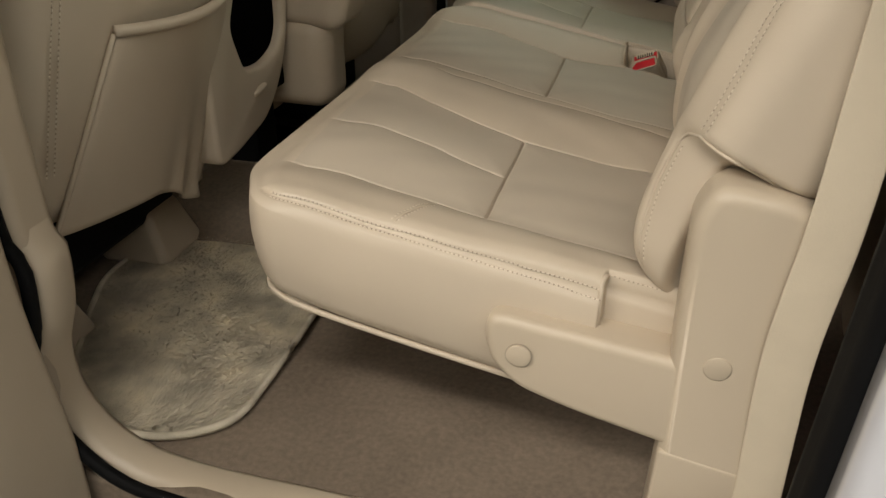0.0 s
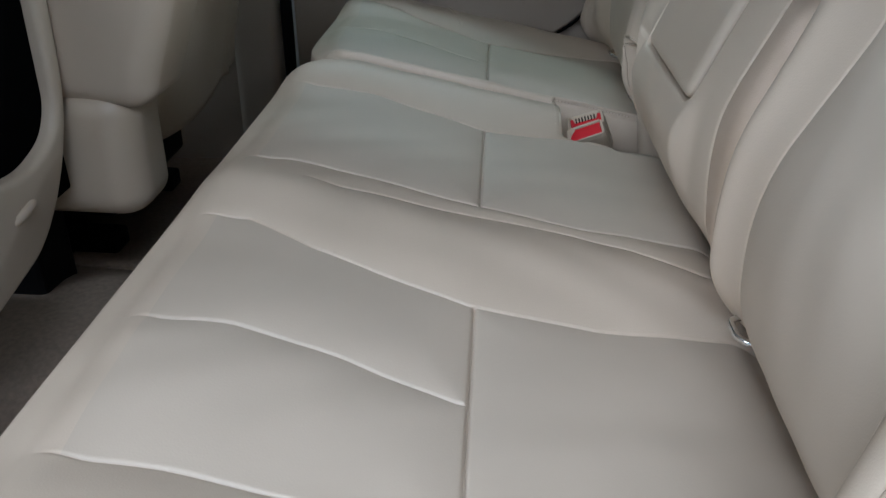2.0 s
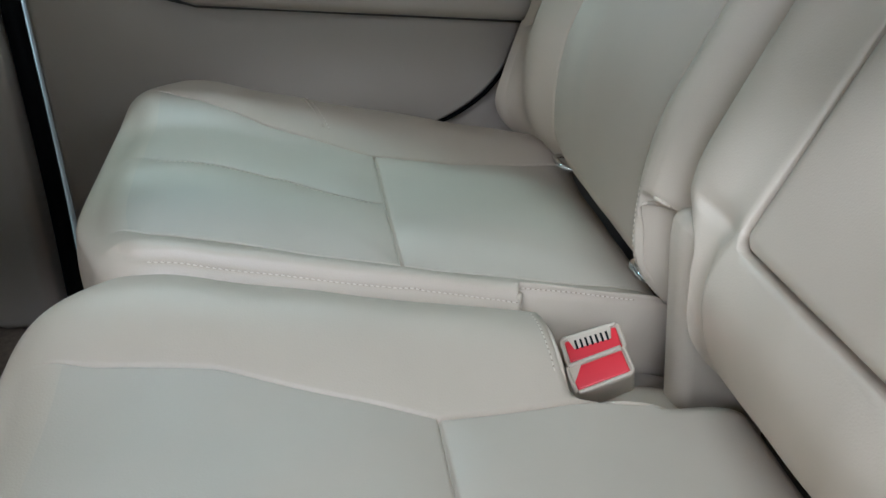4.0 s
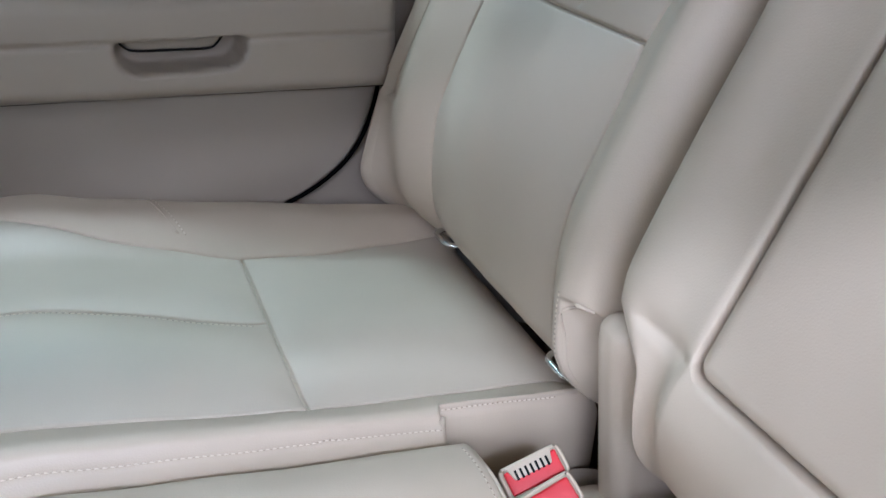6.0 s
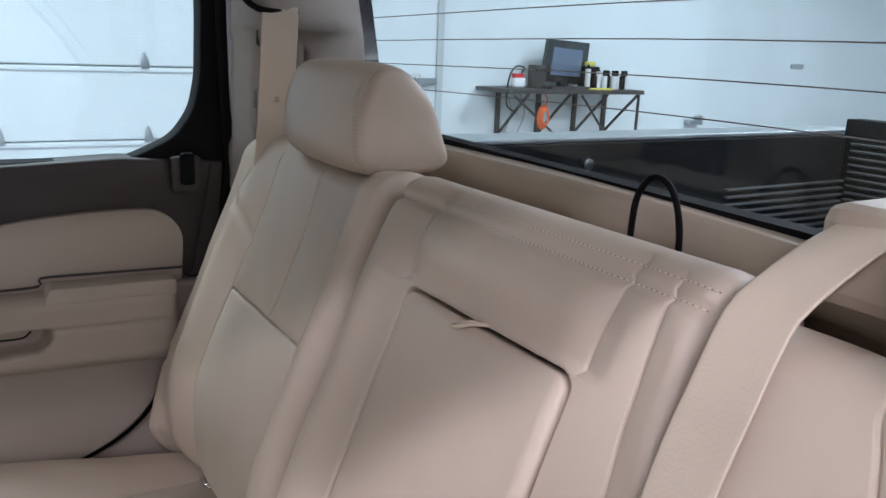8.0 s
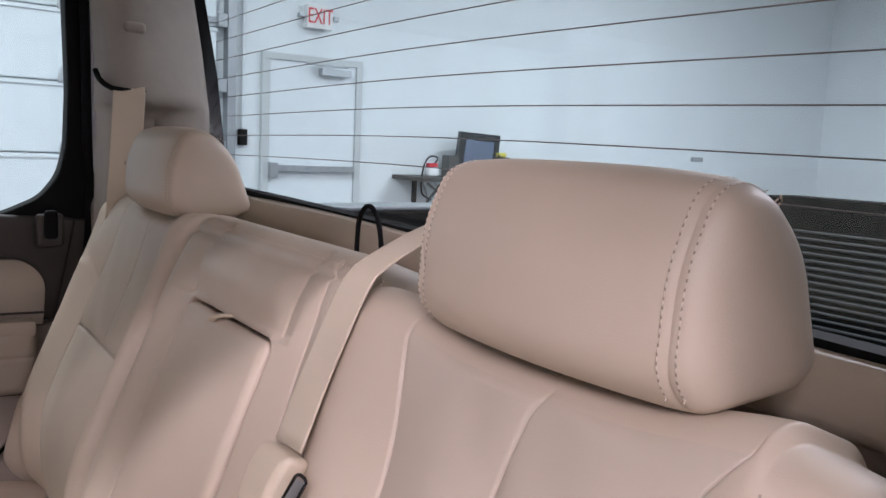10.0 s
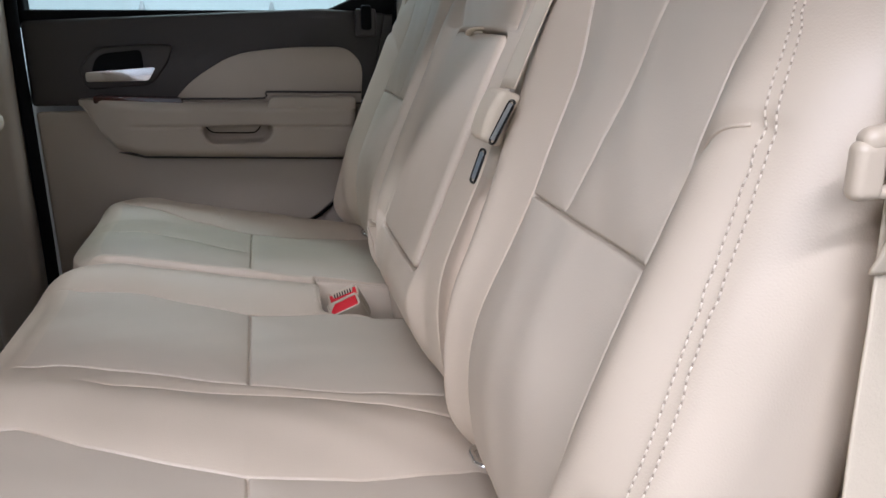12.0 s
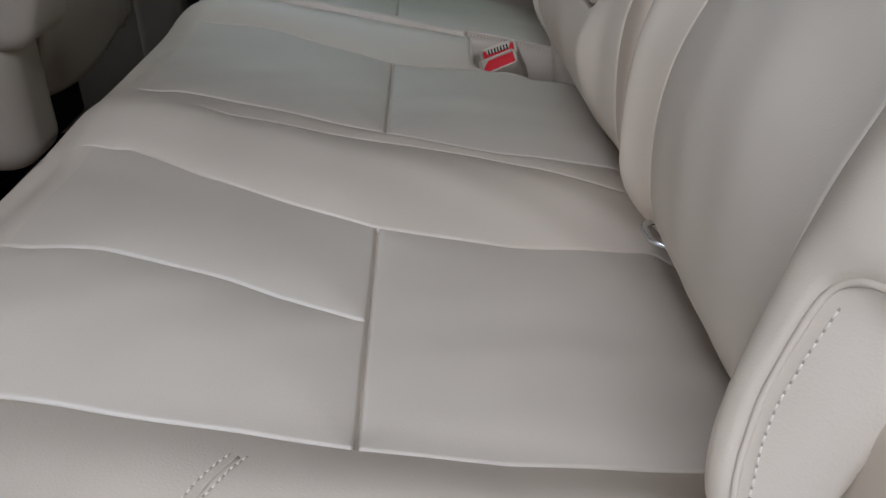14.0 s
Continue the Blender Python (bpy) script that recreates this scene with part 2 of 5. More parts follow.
def ribbon(name, pts, widths, width, thick, mat, parent=None, label="", step=0.012, ribs=7):
    """A strap through pts; widths: the direction of its width at each point."""
    S, W = along(pts, step), along(widths, 0.001)
    verts, faces = [], []
    n = len(S)
    for j, (p, d) in enumerate(S):
        w = W[int((len(W) - 1) * j / (n - 1))][0].copy()
        w = (w - d * w.dot(d)).normalized()
        nn = d.cross(w)
        prof = [(-1, -1)] + [(u, -1.3) for u in np.linspace(-0.94, 0.94, 2 * ribs + 1)] + [(1, -1), (1, 1)]
        prof += [(u, 1.3 + (0.5 if k % 2 else 0)) for k, u in enumerate(np.linspace(0.94, -0.94, 2 * ribs + 1))] + [(-1, 1)]
        for u, v in prof:
            verts.append(p + w * u * width / 2 + nn * v * thick / 2)
    m = len(prof)
    for j in range(n - 1):
        for i in range(m):
            k, l = j * m, j * m + m
            faces.append((k + i, k + (i + 1) % m, l + (i + 1) % m, l + i))
    faces += [tuple(range(m))[::-1], tuple(range((n - 1) * m, n * m))]
    return mesh_of(name, verts, faces, mat, parent, label)


def prism(name, outline, lo, hi, mat, parent=None, label="", plane="xz", bevel=0.004, segments=3, holes=()):
    """An outline in a plane, given thickness from lo to hi along the plane's normal, with rounded edges."""
    bm = bmesh.new()

    def put(u, v, w):
        return {"xz": (u, w, v), "yz": (w, u, v), "xy": (u, v, w)}[plane]

    vs = [bm.verts.new(put(u, v, lo)) for u, v in outline]
    f = bm.faces.new(vs)
    g = bmesh.ops.extrude_face_region(bm, geom=[f])
    shift = Vector(put(0, 0, hi - lo))
    bmesh.ops.translate(bm, verts=[e for e in g["geom"] if isinstance(e, bmesh.types.BMVert)], vec=shift)
    bmesh.ops.recalc_face_normals(bm, faces=bm.faces)
    if bevel:
        rim = [e for e in bm.edges if e.calc_face_angle(0) > 0.6]
        bmesh.ops.bevel(bm, geom=rim, offset=bevel, segments=segments, affect="EDGES", profile=0.5, clamp_overlap=True)
    return part(name, bm, mat, parent, label, smooth=False if not bevel else True)


def plate(name, outline, inner, outer, r, mat, parent=None, label=""):
    """A moulded plate in the xz plane from y = inner to y = outer, its outer edge rolled over with radius r."""
    n = len(outline)
    P = [Vector(p) for p in outline]
    turn = 1 if sum(P[i - 1].x * P[i].y - P[i].x * P[i - 1].y for i in range(n)) > 0 else -1
    inward = []
    for i in range(n):
        d = (P[(i + 1) % n] - P[i - 1]).normalized()
        inward.append(Vector((-d.y, d.x)) * turn)
    sgn = 1 if outer > inner else -1
    rings = [(inner, 0.0)] + [(outer - sgn * r * (1 - math.sin(a)), r * (1 - math.cos(a))) for a in np.linspace(0, math.pi / 2, 8)]
    verts = [(P[i].x + inward[i].x * d, y, P[i].y + inward[i].y * d) for y, d in rings for i in range(n)]
    faces = []
    for k in range(len(rings) - 1):
        for i in range(n):
            f = (k * n + i, k * n + (i + 1) % n, (k + 1) * n + (i + 1) % n, (k + 1) * n + i)
            faces.append(f if turn * sgn < 0 else f[::-1])
    cap = tuple(range((len(rings) - 1) * n, len(rings) * n))
    faces.append(cap if turn * sgn < 0 else cap[::-1])
    return mesh_of(name, verts, faces, mat, parent, label)


def box(name, lo, hi, mat, parent=None, label="", bevel=0.003, seg=2):
    bm = bmesh.new()
    bmesh.ops.create_cube(bm, size=1)
    lo, hi = Vector(lo), Vector(hi)
    for v in bm.verts:
        v.co = Vector(((lo[i] + hi[i]) / 2 + v.co[i] * (hi[i] - lo[i])) for i in range(3))
    if bevel:
        bmesh.ops.bevel(bm, geom=bm.edges[:], offset=min(bevel, min(hi - lo) * 0.45), segments=seg, affect="EDGES", profile=0.5)
    return part(name, bm, mat, parent, label, smooth=False)


def disc(name, centre, radius, depth, axis_, mat, parent=None, label="", bevel=0.002, sides=28):
    bm = bmesh.new()
    bmesh.ops.create_cone(bm, cap_ends=True, segments=sides, radius1=radius, radius2=radius, depth=depth)
    if bevel:
        rim = [e for e in bm.edges if e.calc_face_angle(0) > 0.9]
        bmesh.ops.bevel(bm, geom=rim, offset=bevel, segments=2, affect="EDGES", profile=0.5)
    turn = {"x": Euler((0, math.pi / 2, 0)), "y": Euler((math.pi / 2, 0, 0)), "z": Euler((0, 0, 0))}[axis_].to_matrix().to_4x4()
    bm.transform(Matrix.Translation(centre) @ turn)
    return part(name, bm, mat, parent, label)


def round_poly(pts, r, n=5):
    """A closed outline with its corners rounded; r: one radius or one for each corner."""
    out = []
    m = len(pts)
    for i in range(m):
        p = Vector(pts[i]).to_2d()
        a, b = Vector(pts[i - 1]).to_2d(), Vector(pts[(i + 1) % m]).to_2d()
        rr = r if np.isscalar(r) else r[i]
        if rr <= 0:
            out.append(tuple(p))
            continue
        u, v = (a - p), (b - p)
        k = min(rr, u.length * 0.48, v.length * 0.48)
        s, e = p + u.normalized() * k, p + v.normalized() * k
        for j in range(n + 1):
            w = j / n
            out.append(tuple(s * (1 - w) ** 2 + p * 2 * w * (1 - w) + e * w * w))
    return out


def stitches(name, pts, normal, mat, parent, pitch=0.0052, length=0.0034, thick=0.0011, label=""):
    """Thread dashes along a line; normal: the direction out of the leather, or one for each point."""
    verts, faces, slots = [], [], []
    S = along(pts, pitch)
    for k, (p, d) in enumerate(S):
        nn = Vector(normal[min(len(normal) - 1, int(k * len(normal) / len(S)))] if isinstance(normal, list) else normal).normalized()
        w = d.cross(nn).normalized()
        nn = w.cross(d)
        b = len(verts)
        for e, h in ((-0.5, -0.3), (-0.25, 1.0), (0.25, 1.0), (0.5, -0.3)):
            for q in (-0.6, 0.6):
                verts.append(p + d * e * length + w * q * thick + nn * h * thick * 0.7)
        h = len(verts)
        for e in (0.5, 1.0):
            for q in (-0.75, 0.75):
                verts.append(p + d * (e * length + (0 if e < 0.7 else pitch - length - 0.5 * length)) + w * q * thick + nn * thick * 0.12)
        faces += [(b, b + 1, b + 3, b + 2), (b + 2, b + 3, b + 5, b + 4), (b + 4, b + 5, b + 7, b + 6), (b, b + 2, b + 4, b + 6), (b + 1, b + 7, b + 5, b + 3), (h, h + 1, h + 3, h + 2)]
        slots += [0] * 5 + [1]
    ob = mesh_of(name, verts, faces, [mat, needle], parent, label, mindex=slots)
    ob["kind"] = "stuff"
    return ob

# ---- garage ----
WALL = 6.2


def slab(name, lo, hi, mat, label, category):
    ob = box(name, lo, hi, mat, None, label, bevel=0)
    return tagged(ob, label, category, kind="structure")


slab("floor", (-8, -9, GROUND - 0.1), (11, WALL, GROUND), concrete, "smooth grey concrete workshop floor", "floor")
slab("ceiling", (-8, -9, CEIL), (11, WALL + 0.2, CEIL + 0.1), wallpaint, "white painted workshop ceiling", "ceiling")
slab("wall_north", (-8, WALL, GROUND), (11, WALL + 0.2, CEIL), wallpaint, "white painted workshop wall behind the truck", "wall")
# unseen wall, added far back so that it throws little light into the cab
slab("wall_south", (-8, -9.2, GROUND), (11, -9, CEIL), wallpaint, "white painted workshop wall", "wall")
slab("wall_east", (11, -9.2, GROUND), (11.2, WALL + 0.2, CEIL), wallpaint, "white painted workshop wall", "wall")
slab("wall_west", (-8.2, -9.2, GROUND), (-8, WALL + 0.2, CEIL), wallpaint, "white painted workshop wall", "wall")

# a fixture is added at each lamp position; none is in view
for lx, ly in LAMPS:
    fx = thing("ceiling_light", "added white tube light fixture on the ceiling, out of view", "ceiling light", "workshop ceiling lights", at=(lx, ly, CEIL - 0.1))
    box("housing", (-1.25, -0.17, 0.02), (1.25, 0.17, 0.1), greypaint, fx)
    box("diffuser", (-1.2, -0.14, -0.04), (1.2, 0.14, 0.02), tubeglow, fx, "glowing white diffuser")


def garage_door():
    d = thing("garage_door", "white sectional garage door with grey hinges", "garage door", kind="structure")
    x0, x1, seams = -3.1, 1.98, [GROUND, -0.17, 0.34, 0.85, 1.36, 1.87, 2.38, 2.9]
    for a, b in zip(seams[:-1], seams[1:]):
        box("panel", (x0, WALL - 0.07, a + 0.004), (x1, WALL - 0.02, b - 0.004), doorwhite, d, bevel=0.012)
        box("rail", (x0, WALL - 0.085, b - 0.035), (x1, WALL - 0.068, b - 0.006), doorwhite, d)
    for hx in (-2.89, -1.95, -1.01, -0.07, 0.86, 1.80):
        for s in seams[1:-1]:
            prism("hinge", [(hx - 0.028, s - 0.012), (hx + 0.028, s - 0.012), (hx + 0.028, s + 0.03), (hx + 0.008, s + 0.1), (hx - 0.008, s + 0.1), (hx - 0.028, s + 0.03)], WALL - 0.1, WALL - 0.086, galv, d, bevel=0.003)
    w = box("window_pane", (-0.79, WALL - 0.078, 1.02), (-0.28, WALL - 0.074, 1.21), daywindow, d, "bright frosted pane")
    box("pane_frame", (-0.82, WALL - 0.076, 0.99), (-0.25, WALL - 0.072, 1.24), signwhite, d)
    box("track", (2.05, WALL - 0.13, GROUND), (2.12, WALL - 0.02, 3.0), galv, d, "galvanised vertical door track")
    for s in (0.42, 0.91, 1.40, 1.90, 2.42):
        box("roller_bracket", (1.78, WALL - 0.1, s), (2.05, WALL - 0.075, s + 0.045), galv, d)
        box("roller", (1.97, WALL - 0.14, s - 0.03), (2.04, WALL - 0.1, s + 0.075), galv, d)
    return d


garage_door()


def exit_door():
    d = thing("exit_door", "white steel exit door with a push bar and closer", "door", kind="structure")
    box("leaf", (2.44, WALL - 0.03, GROUND), (3.25, WALL - 0.004, 1.68), doorwhite, d)
    box("frame", (2.37, WALL - 0.05, 1.68), (3.31, WALL - 0.002, 1.735), framegrey, d)
    box("frame", (2.37, WALL - 0.05, GROUND), (2.44, WALL - 0.002, 1.68), framegrey, d)
    box("frame", (3.25, WALL - 0.05, GROUND), (3.31, WALL - 0.002, 1.68), framegrey, d)
    box("closer", (2.88, WALL - 0.12, 1.58), (3.16, WALL - 0.05, 1.64), galv, d, "grey door closer")
    box("closer_arm", (2.74, WALL - 0.13, 1.655), (3.12, WALL - 0.1, 1.672), galv, d)
    box("push_bar", (2.46, WALL - 0.1, 0.755), (3.23, WALL - 0.05, 0.81), galv, d, "metal push bar")
    box("latch", (2.43, WALL - 0.11, 0.70), (2.5, WALL - 0.03, 0.83), galv, d)


exit_door()
sign = thing("exit_sign", "white exit sign with red letters", "sign")
box("panel", (2.745, WALL - 0.08, 1.965), (2.985, WALL - 0.004, 2.155), signwhite, sign)
fc = bpy.data.curves.new("letters", "FONT")
fc.body, fc.size, fc.extrude, fc.align_x, fc.align_y = "EXIT", 0.145, 0.002, "CENTER", "CENTER"
tmp = new("letters", fc)
me = bpy.data.meshes.new_from_object(tmp.evaluated_get(bpy.context.evaluated_depsgraph_get()))
bpy.data.objects.remove(tmp)
me.materials.clear()
me.materials.append(signred)
ex = new("letters", me)
ex.matrix_world = pose(2.865, WALL - 0.084, 2.06, 90, 0, 0)
ex.scale = (0.78, 1.25, 1)
ex.parent = sign
for a in (2.68, 3.0):
    box("lamp_head", (a, WALL - 0.07, 2.05), (a + 0.05, WALL - 0.02, 2.08), galv, sign)

sw = thing("light_switch", "black wall switch box with conduit", "switch")
box("plate", (2.18, WALL - 0.05, 0.96), (2.25, WALL - 0.004, 1.09), black, sw)
tube("conduit", [(2.215, WALL - 0.02, 1.09), (2.215, WALL - 0.02, 2.2), (2.215, WALL - 0.02, 3.2)], 0.012, wallpaint, sw)


def desk():
    d = thing("wall_bench", "narrow dark grey steel bench with diagonal braces on the wall", "bench")
    y0, y1, z = 5.68, WALL - 0.005, 0.735
    box("top", (3.68, y0, z - 0.026), (5.24, y1, z + 0.012), darktrim, d)
    for x in (3.92, 4.38, 4.82, 5.2):
        box("upright", (x - 0.018, y1 - 0.04, z - 0.45), (x + 0.018, y1, z - 0.03), darktrim, d)
        tube("brace", [(x, y1 - 0.03, z - 0.43), (x, (y0 + y1) / 2, z - 0.22), (x, y0 + 0.04, z - 0.03)], 0.014, darktrim, d)
    for a, b in ((3.75, 4.4), (4.5, 5.0)):
        tube("cross_brace", [(a, y0 + 0.02, z - 0.04), ((a + b) / 2, y0 + 0.12, z - 0.23), (b, y0 + 0.22, z - 0.42)], 0.011, darktrim, d)
    tube("leg", [(5.2, y0 + 0.03, z - 0.03), (5.2, y0 + 0.03, 0.2), (5.2, y0 + 0.03, GROUND)], 0.015, darktrim, d)
    mon = thing("monitor", "black computer monitor with a lit dark blue screen", "monitor", at=(4.5, 5.98, z + 0.012))
    mon.rotation_euler = (0, 0, 0.12)
    bz = prism("bezel", round_poly([(-0.29, 0.06), (0.27, 0.03), (0.30, 0.41), (-0.24, 0.43)], 0.012), -0.02, 0.02, blackgloss, mon, bevel=0.004)
    prism("screen", [(-0.2, 0.12), (0.19, 0.1), (0.21, 0.34), (-0.17, 0.36)], -0.024, -0.021, screenface, mon, "dull blue screen", bevel=0)
    box("stand", (-0.05, -0.02, 0.0), (0.05, 0.04, 0.12), blackgloss, mon)
    box("foot", (-0.13, -0.09, 0.0), (0.13, 0.09, 0.015), blackgloss, mon)
    spk = thing("speaker", "small black desktop speaker on the bench", "speaker", at=(4.17, 5.95, z + 0.012))
    box("cabinet", (-0.06, -0.06, 0), (0.06, 0.06, 0.2), darktrim, spk, bevel=0.008)
    kb = thing("keyboard", "black keyboard on the bench", "keyboard", at=(4.38, 5.78, z + 0.012))
    box("body", (-0.22, -0.07, 0), (0.22, 0.07, 0.025), darktrim, kb)
    fx = thing("spray_gun", "white and red spray bottle hanging at the bench end", "bottle", at=(3.93, 5.9, z + 0.012))
    soft_box("body", (-0.09, -0.05, 0), (0.09, 0.05, 0.13), 0.04, signwhite, fx)
    box("cap", (-0.08, -0.035, 0.12), (0.06, 0.035, 0.17), redplastic, fx)
    tube("hose", [(0.04, 0, 0.17), (0.08, 0, 0.24), (-0.05, 0, 0.25), (-0.14, 0, 0.1), (-0.15, 0, -0.2), (0.0, 0, -0.3)], 0.010, black, fx)
    fx.scale = (0.72, 0.72, 0.72)
    ow = thing("orange_cord", "coiled orange cord hanging below the bench", "cord", at=(4.14, 5.75, z - 0.22))
    ow.scale = (0.72, 0.72, 0.72)
    for k in range(5):
        a = 0.05 + 0.008 * k
        tube("coil", [(a * math.cos(w), 0.012 * k, -0.02 + 1.7 * a * math.sin(w)) for w in np.linspace(0, 2 * math.pi, 11)[:-1]] + [(a, 0.012 * k, -0.02)], 0.012, orange, ow)
    tube("tail", [(0, 0.02, 0.1), (0.05, 0.05, 0.2), (0.02, 0.1, 0.29)], 0.008, orange, ow)
    for k in range(8):
        b = thing("bottle", "small dark bottle with a white label on the bench", "bottle", "bottles on the bench", at=(4.76 + 0.056 * k, 5.84 + 0.02 * (k % 2), z + 0.012))
        disc("body", (0, 0, 0.06), 0.027, 0.12, "z", labelpaper if k % 3 else black, b, sides=14)
        disc("cap", (0, 0, 0.145), 0.018, 0.05, "z", black, b, sides=12)
    for k, (x, h) in enumerate(((4.66, 0.18), (4.78, 0.16))):
        b = thing("bottle", "slim white bottle standing in front of the monitor", "bottle", at=(x, 5.83, z + 0.012))
        disc("body", (0, 0, h / 2), 0.025, h, "z", labelpaper, b, sides=14)
        disc("cap", (0, 0, h + 0.02), 0.012, 0.04, "z", black, b, sides=12)
    ub = thing("black_box", "black equipment box with a yellow lid on the bench", "box", at=(4.80, 5.98, z + 0.012))
    box("body", (-0.07, -0.07, 0), (0.07, 0.07, 0.2), black, ub, bevel=0.01)
    soft_box("lid", (-0.05, -0.04, 0.2), (0.05, 0.04, 0.245), 0.018, yellow, ub)
    nb = thing("notebook", "yellow notepad lying on the bench", "notebook", at=(4.72, 5.74, z + 0.012))
    box("pages", (-0.14, -0.05, 0), (0.14, 0.05, 0.014), yellow, nb)
    for cx in (4.0, 4.15):
        tube("cable", [(cx, y1 - 0.03, z - 0.04), (cx + 0.05, y1 - 0.05, 0.5), (cx - 0.02, y1 - 0.02, 0.2), (cx, y1 - 0.02, GROUND + 0.02)], 0.006, greypaint, d)


desk()
tap = thing("wall_tap", "grey metal hose tap on the wall", "tap")
box("body", (6.38, WALL - 0.09, 0.37), (6.58, WALL - 0.004, 0.42), galv, tap, bevel=0.01)
box("handle", (6.43, WALL - 0.12, 0.42), (6.54, WALL - 0.09, 0.47), galv, tap, bevel=0.01)
plt = thing("wall_plate", "small grey socket plate on the wall", "socket")
box("plate", (8.05, WALL - 0.02, 0.99), (8.27, WALL - 0.003, 1.04), greypaint, plt)

# ---- truck cab shell ----
cab_floor_pts = rounded((-1.9, -0.10, -0.02), (0.34, 1.56, 0.05), 0.01, (0.04, 0.03, 0.05))


def cab_floor():
    p, nrm, q = cab_floor_pts
    w = np.clip(nrm[:, 2], 0, 1)
    tunnel = 0.075 * np.exp(-(((p[:, 1] - 0.73) / 0.2) ** 4))
    back = 0.05 * smooth01(p[:, 0], -0.15, 0.2)
    ripple = 0.004 * np.sin(p[:, 0] * 23 + 2 * np.sin(p[:, 1] * 9)) * np.sin(p[:, 1] * 17)
    front = 0.05 * smooth01(-p[:, 0], 0.98, 1.25)
    p = p.copy()
    p[:, 2] += w * (tunnel + back + ripple + front)
    return tagged(mesh_of("cab_floor", p, q, carpet), "worn beige carpet on the cab floor", "carpet", kind="structure")


cab_floor()


def sill_path(y, grow=0.0):
    pts = [(0.40, 0.072), (0.0, 0.072), (-0.38, 0.070), (-0.56, 0.070), (-0.66, 0.092), (-0.715, 0.155), (-0.722, 0.23), (-0.698, 0.30), (-0.688, 0.385), (-0.706, 0.430), (-0.703, 0.62), (-0.67, 0.9), (-0.62, 1.2), (-0.58, 1.3)]
    return [(x - 0.010 - grow * (1 if z > 0.15 else 0.4 if z > 0.1 else 0), y, z - 0.008 - grow * (1 if z < 0.1 else 0.6 if z < 0.15 else 0)) for x, z in pts]


def sweep(name, path, section, mat, parent, label="", step=0.025):
    """A section of (out, across) swept along a path in the xz plane; out points away from the opening."""
    S = along(path, step)
    verts, faces, k = [], [], len(section)
    for p, d in S:
        out = Vector((d.z, 0, -d.x))
        for o, a in section:
            verts.append(p - out * o + Vector((0, a, 0)))
    for j in range(len(S) - 1):
        for i in range(k):
            a, b = j * k, (j + 1) * k
            faces.append((a + i, a + (i + 1) % k, b + (i + 1) % k, b + i))
    faces += [tuple(range(k)), tuple(range((len(S) - 1) * k, len(S) * k))[::-1]]
    bm = bmesh.new()
    vs = [bm.verts.new(v) for v in verts]
    for f in faces:
        bm.faces.new([vs[i] for i in f])
    bmesh.ops.recalc_face_normals(bm, faces=bm.faces)
    return part(name, bm, mat, parent, label)


jamb = thing("door_sill", "beige plastic sill and pillar trim round the open doorway", "door sill", kind="structure")
sweep("trim", sill_path(-0.05), [(0.010, 0.012), (0.006, 0.004), (0.006, -0.026), (0.012, -0.040), (0.022, -0.045), (0.05, -0.045), (0.06, 0.012)], vinyl, jamb)
tube("seal", sill_path(-0.104, 0.018), 0.009, black, jamb, "black rubber door seal", sides=10)

# rear edge of the near doorway
edge = [(0.15, 0.0), (0.145, 0.15), (0.15, 0.33), (0.158, 0.55), (0.172, 0.75), (0.135, 0.88), (0.086, 0.985), (0.02, 1.08), (-0.085, 1.20), (-0.17, 1.33)]
cp = thing("door_jamb", "white painted rear door jamb with a black seal", "door jamb", kind="structure")
sweep("flange", [(x - 0.006, -0.035, z) for x, z in edge], [(-0.010, 0.006), (-0.008, -0.006), (-0.014, -0.014), (-0.032, -0.014), (-0.034, 0.006)], paint, cp)
sweep("seal", [(x - 0.010, -0.085, z) for x, z in edge], [(-0.012, 0.036), (-0.004, 0.030), (-0.001, 0.014), (-0.006, 0.002), (-0.001, -0.010), (-0.008, -0.030), (-0.03, -0.034), (-0.05, 0.0), (-0.05, 0.036)], black, cp, "black rubber seal")
sweep("pillar_skin", [(x + 0.004, -0.135, z + 0.004) for x, z in edge], [(0.0, 0.012), (0.0, -0.02), (-0.01, -0.035), (-0.3, -0.05), (-0.3, 0.012)], paint, cp)

# open rear door beside the camera
od = thing("open_door", "open rear truck door with a beige inner panel", "truck door", at=(-0.76, -0.075, 0))
od.rotation_euler = (0, 0, -0.06)
prism("inner_panel", round_poly([(-0.048, 0.38), (-0.044, 0.30), (-0.037, 0.22), (-0.030, 0.136), (-0.030, 0.03), (-0.05, -0.08), (-0.16, -0.16), (-0.95, -0.16), (-0.95, 0.66), (-0.048, 0.66)], 0.03), -0.06, 0.06, vinyl, od, plane="yz", bevel=0.012)
prism("outer_skin", round_poly([(0.0, 0.66), (0.0, 0.12), (-0.08, -0.06), (-0.2, -0.16), (-1.0, -0.16), (-1.0, 0.66)], 0.05), -0.14, -0.062, paint, od, "white painted skin", plane="yz", bevel=0.01)
disc("speaker_rim", (0.064, -0.25, 0.0), 0.075, 0.02, "x", vinyl, od, bevel=0.006)
disc("speaker_grille", (0.072, -0.25, 0.0), 0.06, 0.012, "x", doorvinyl, od)


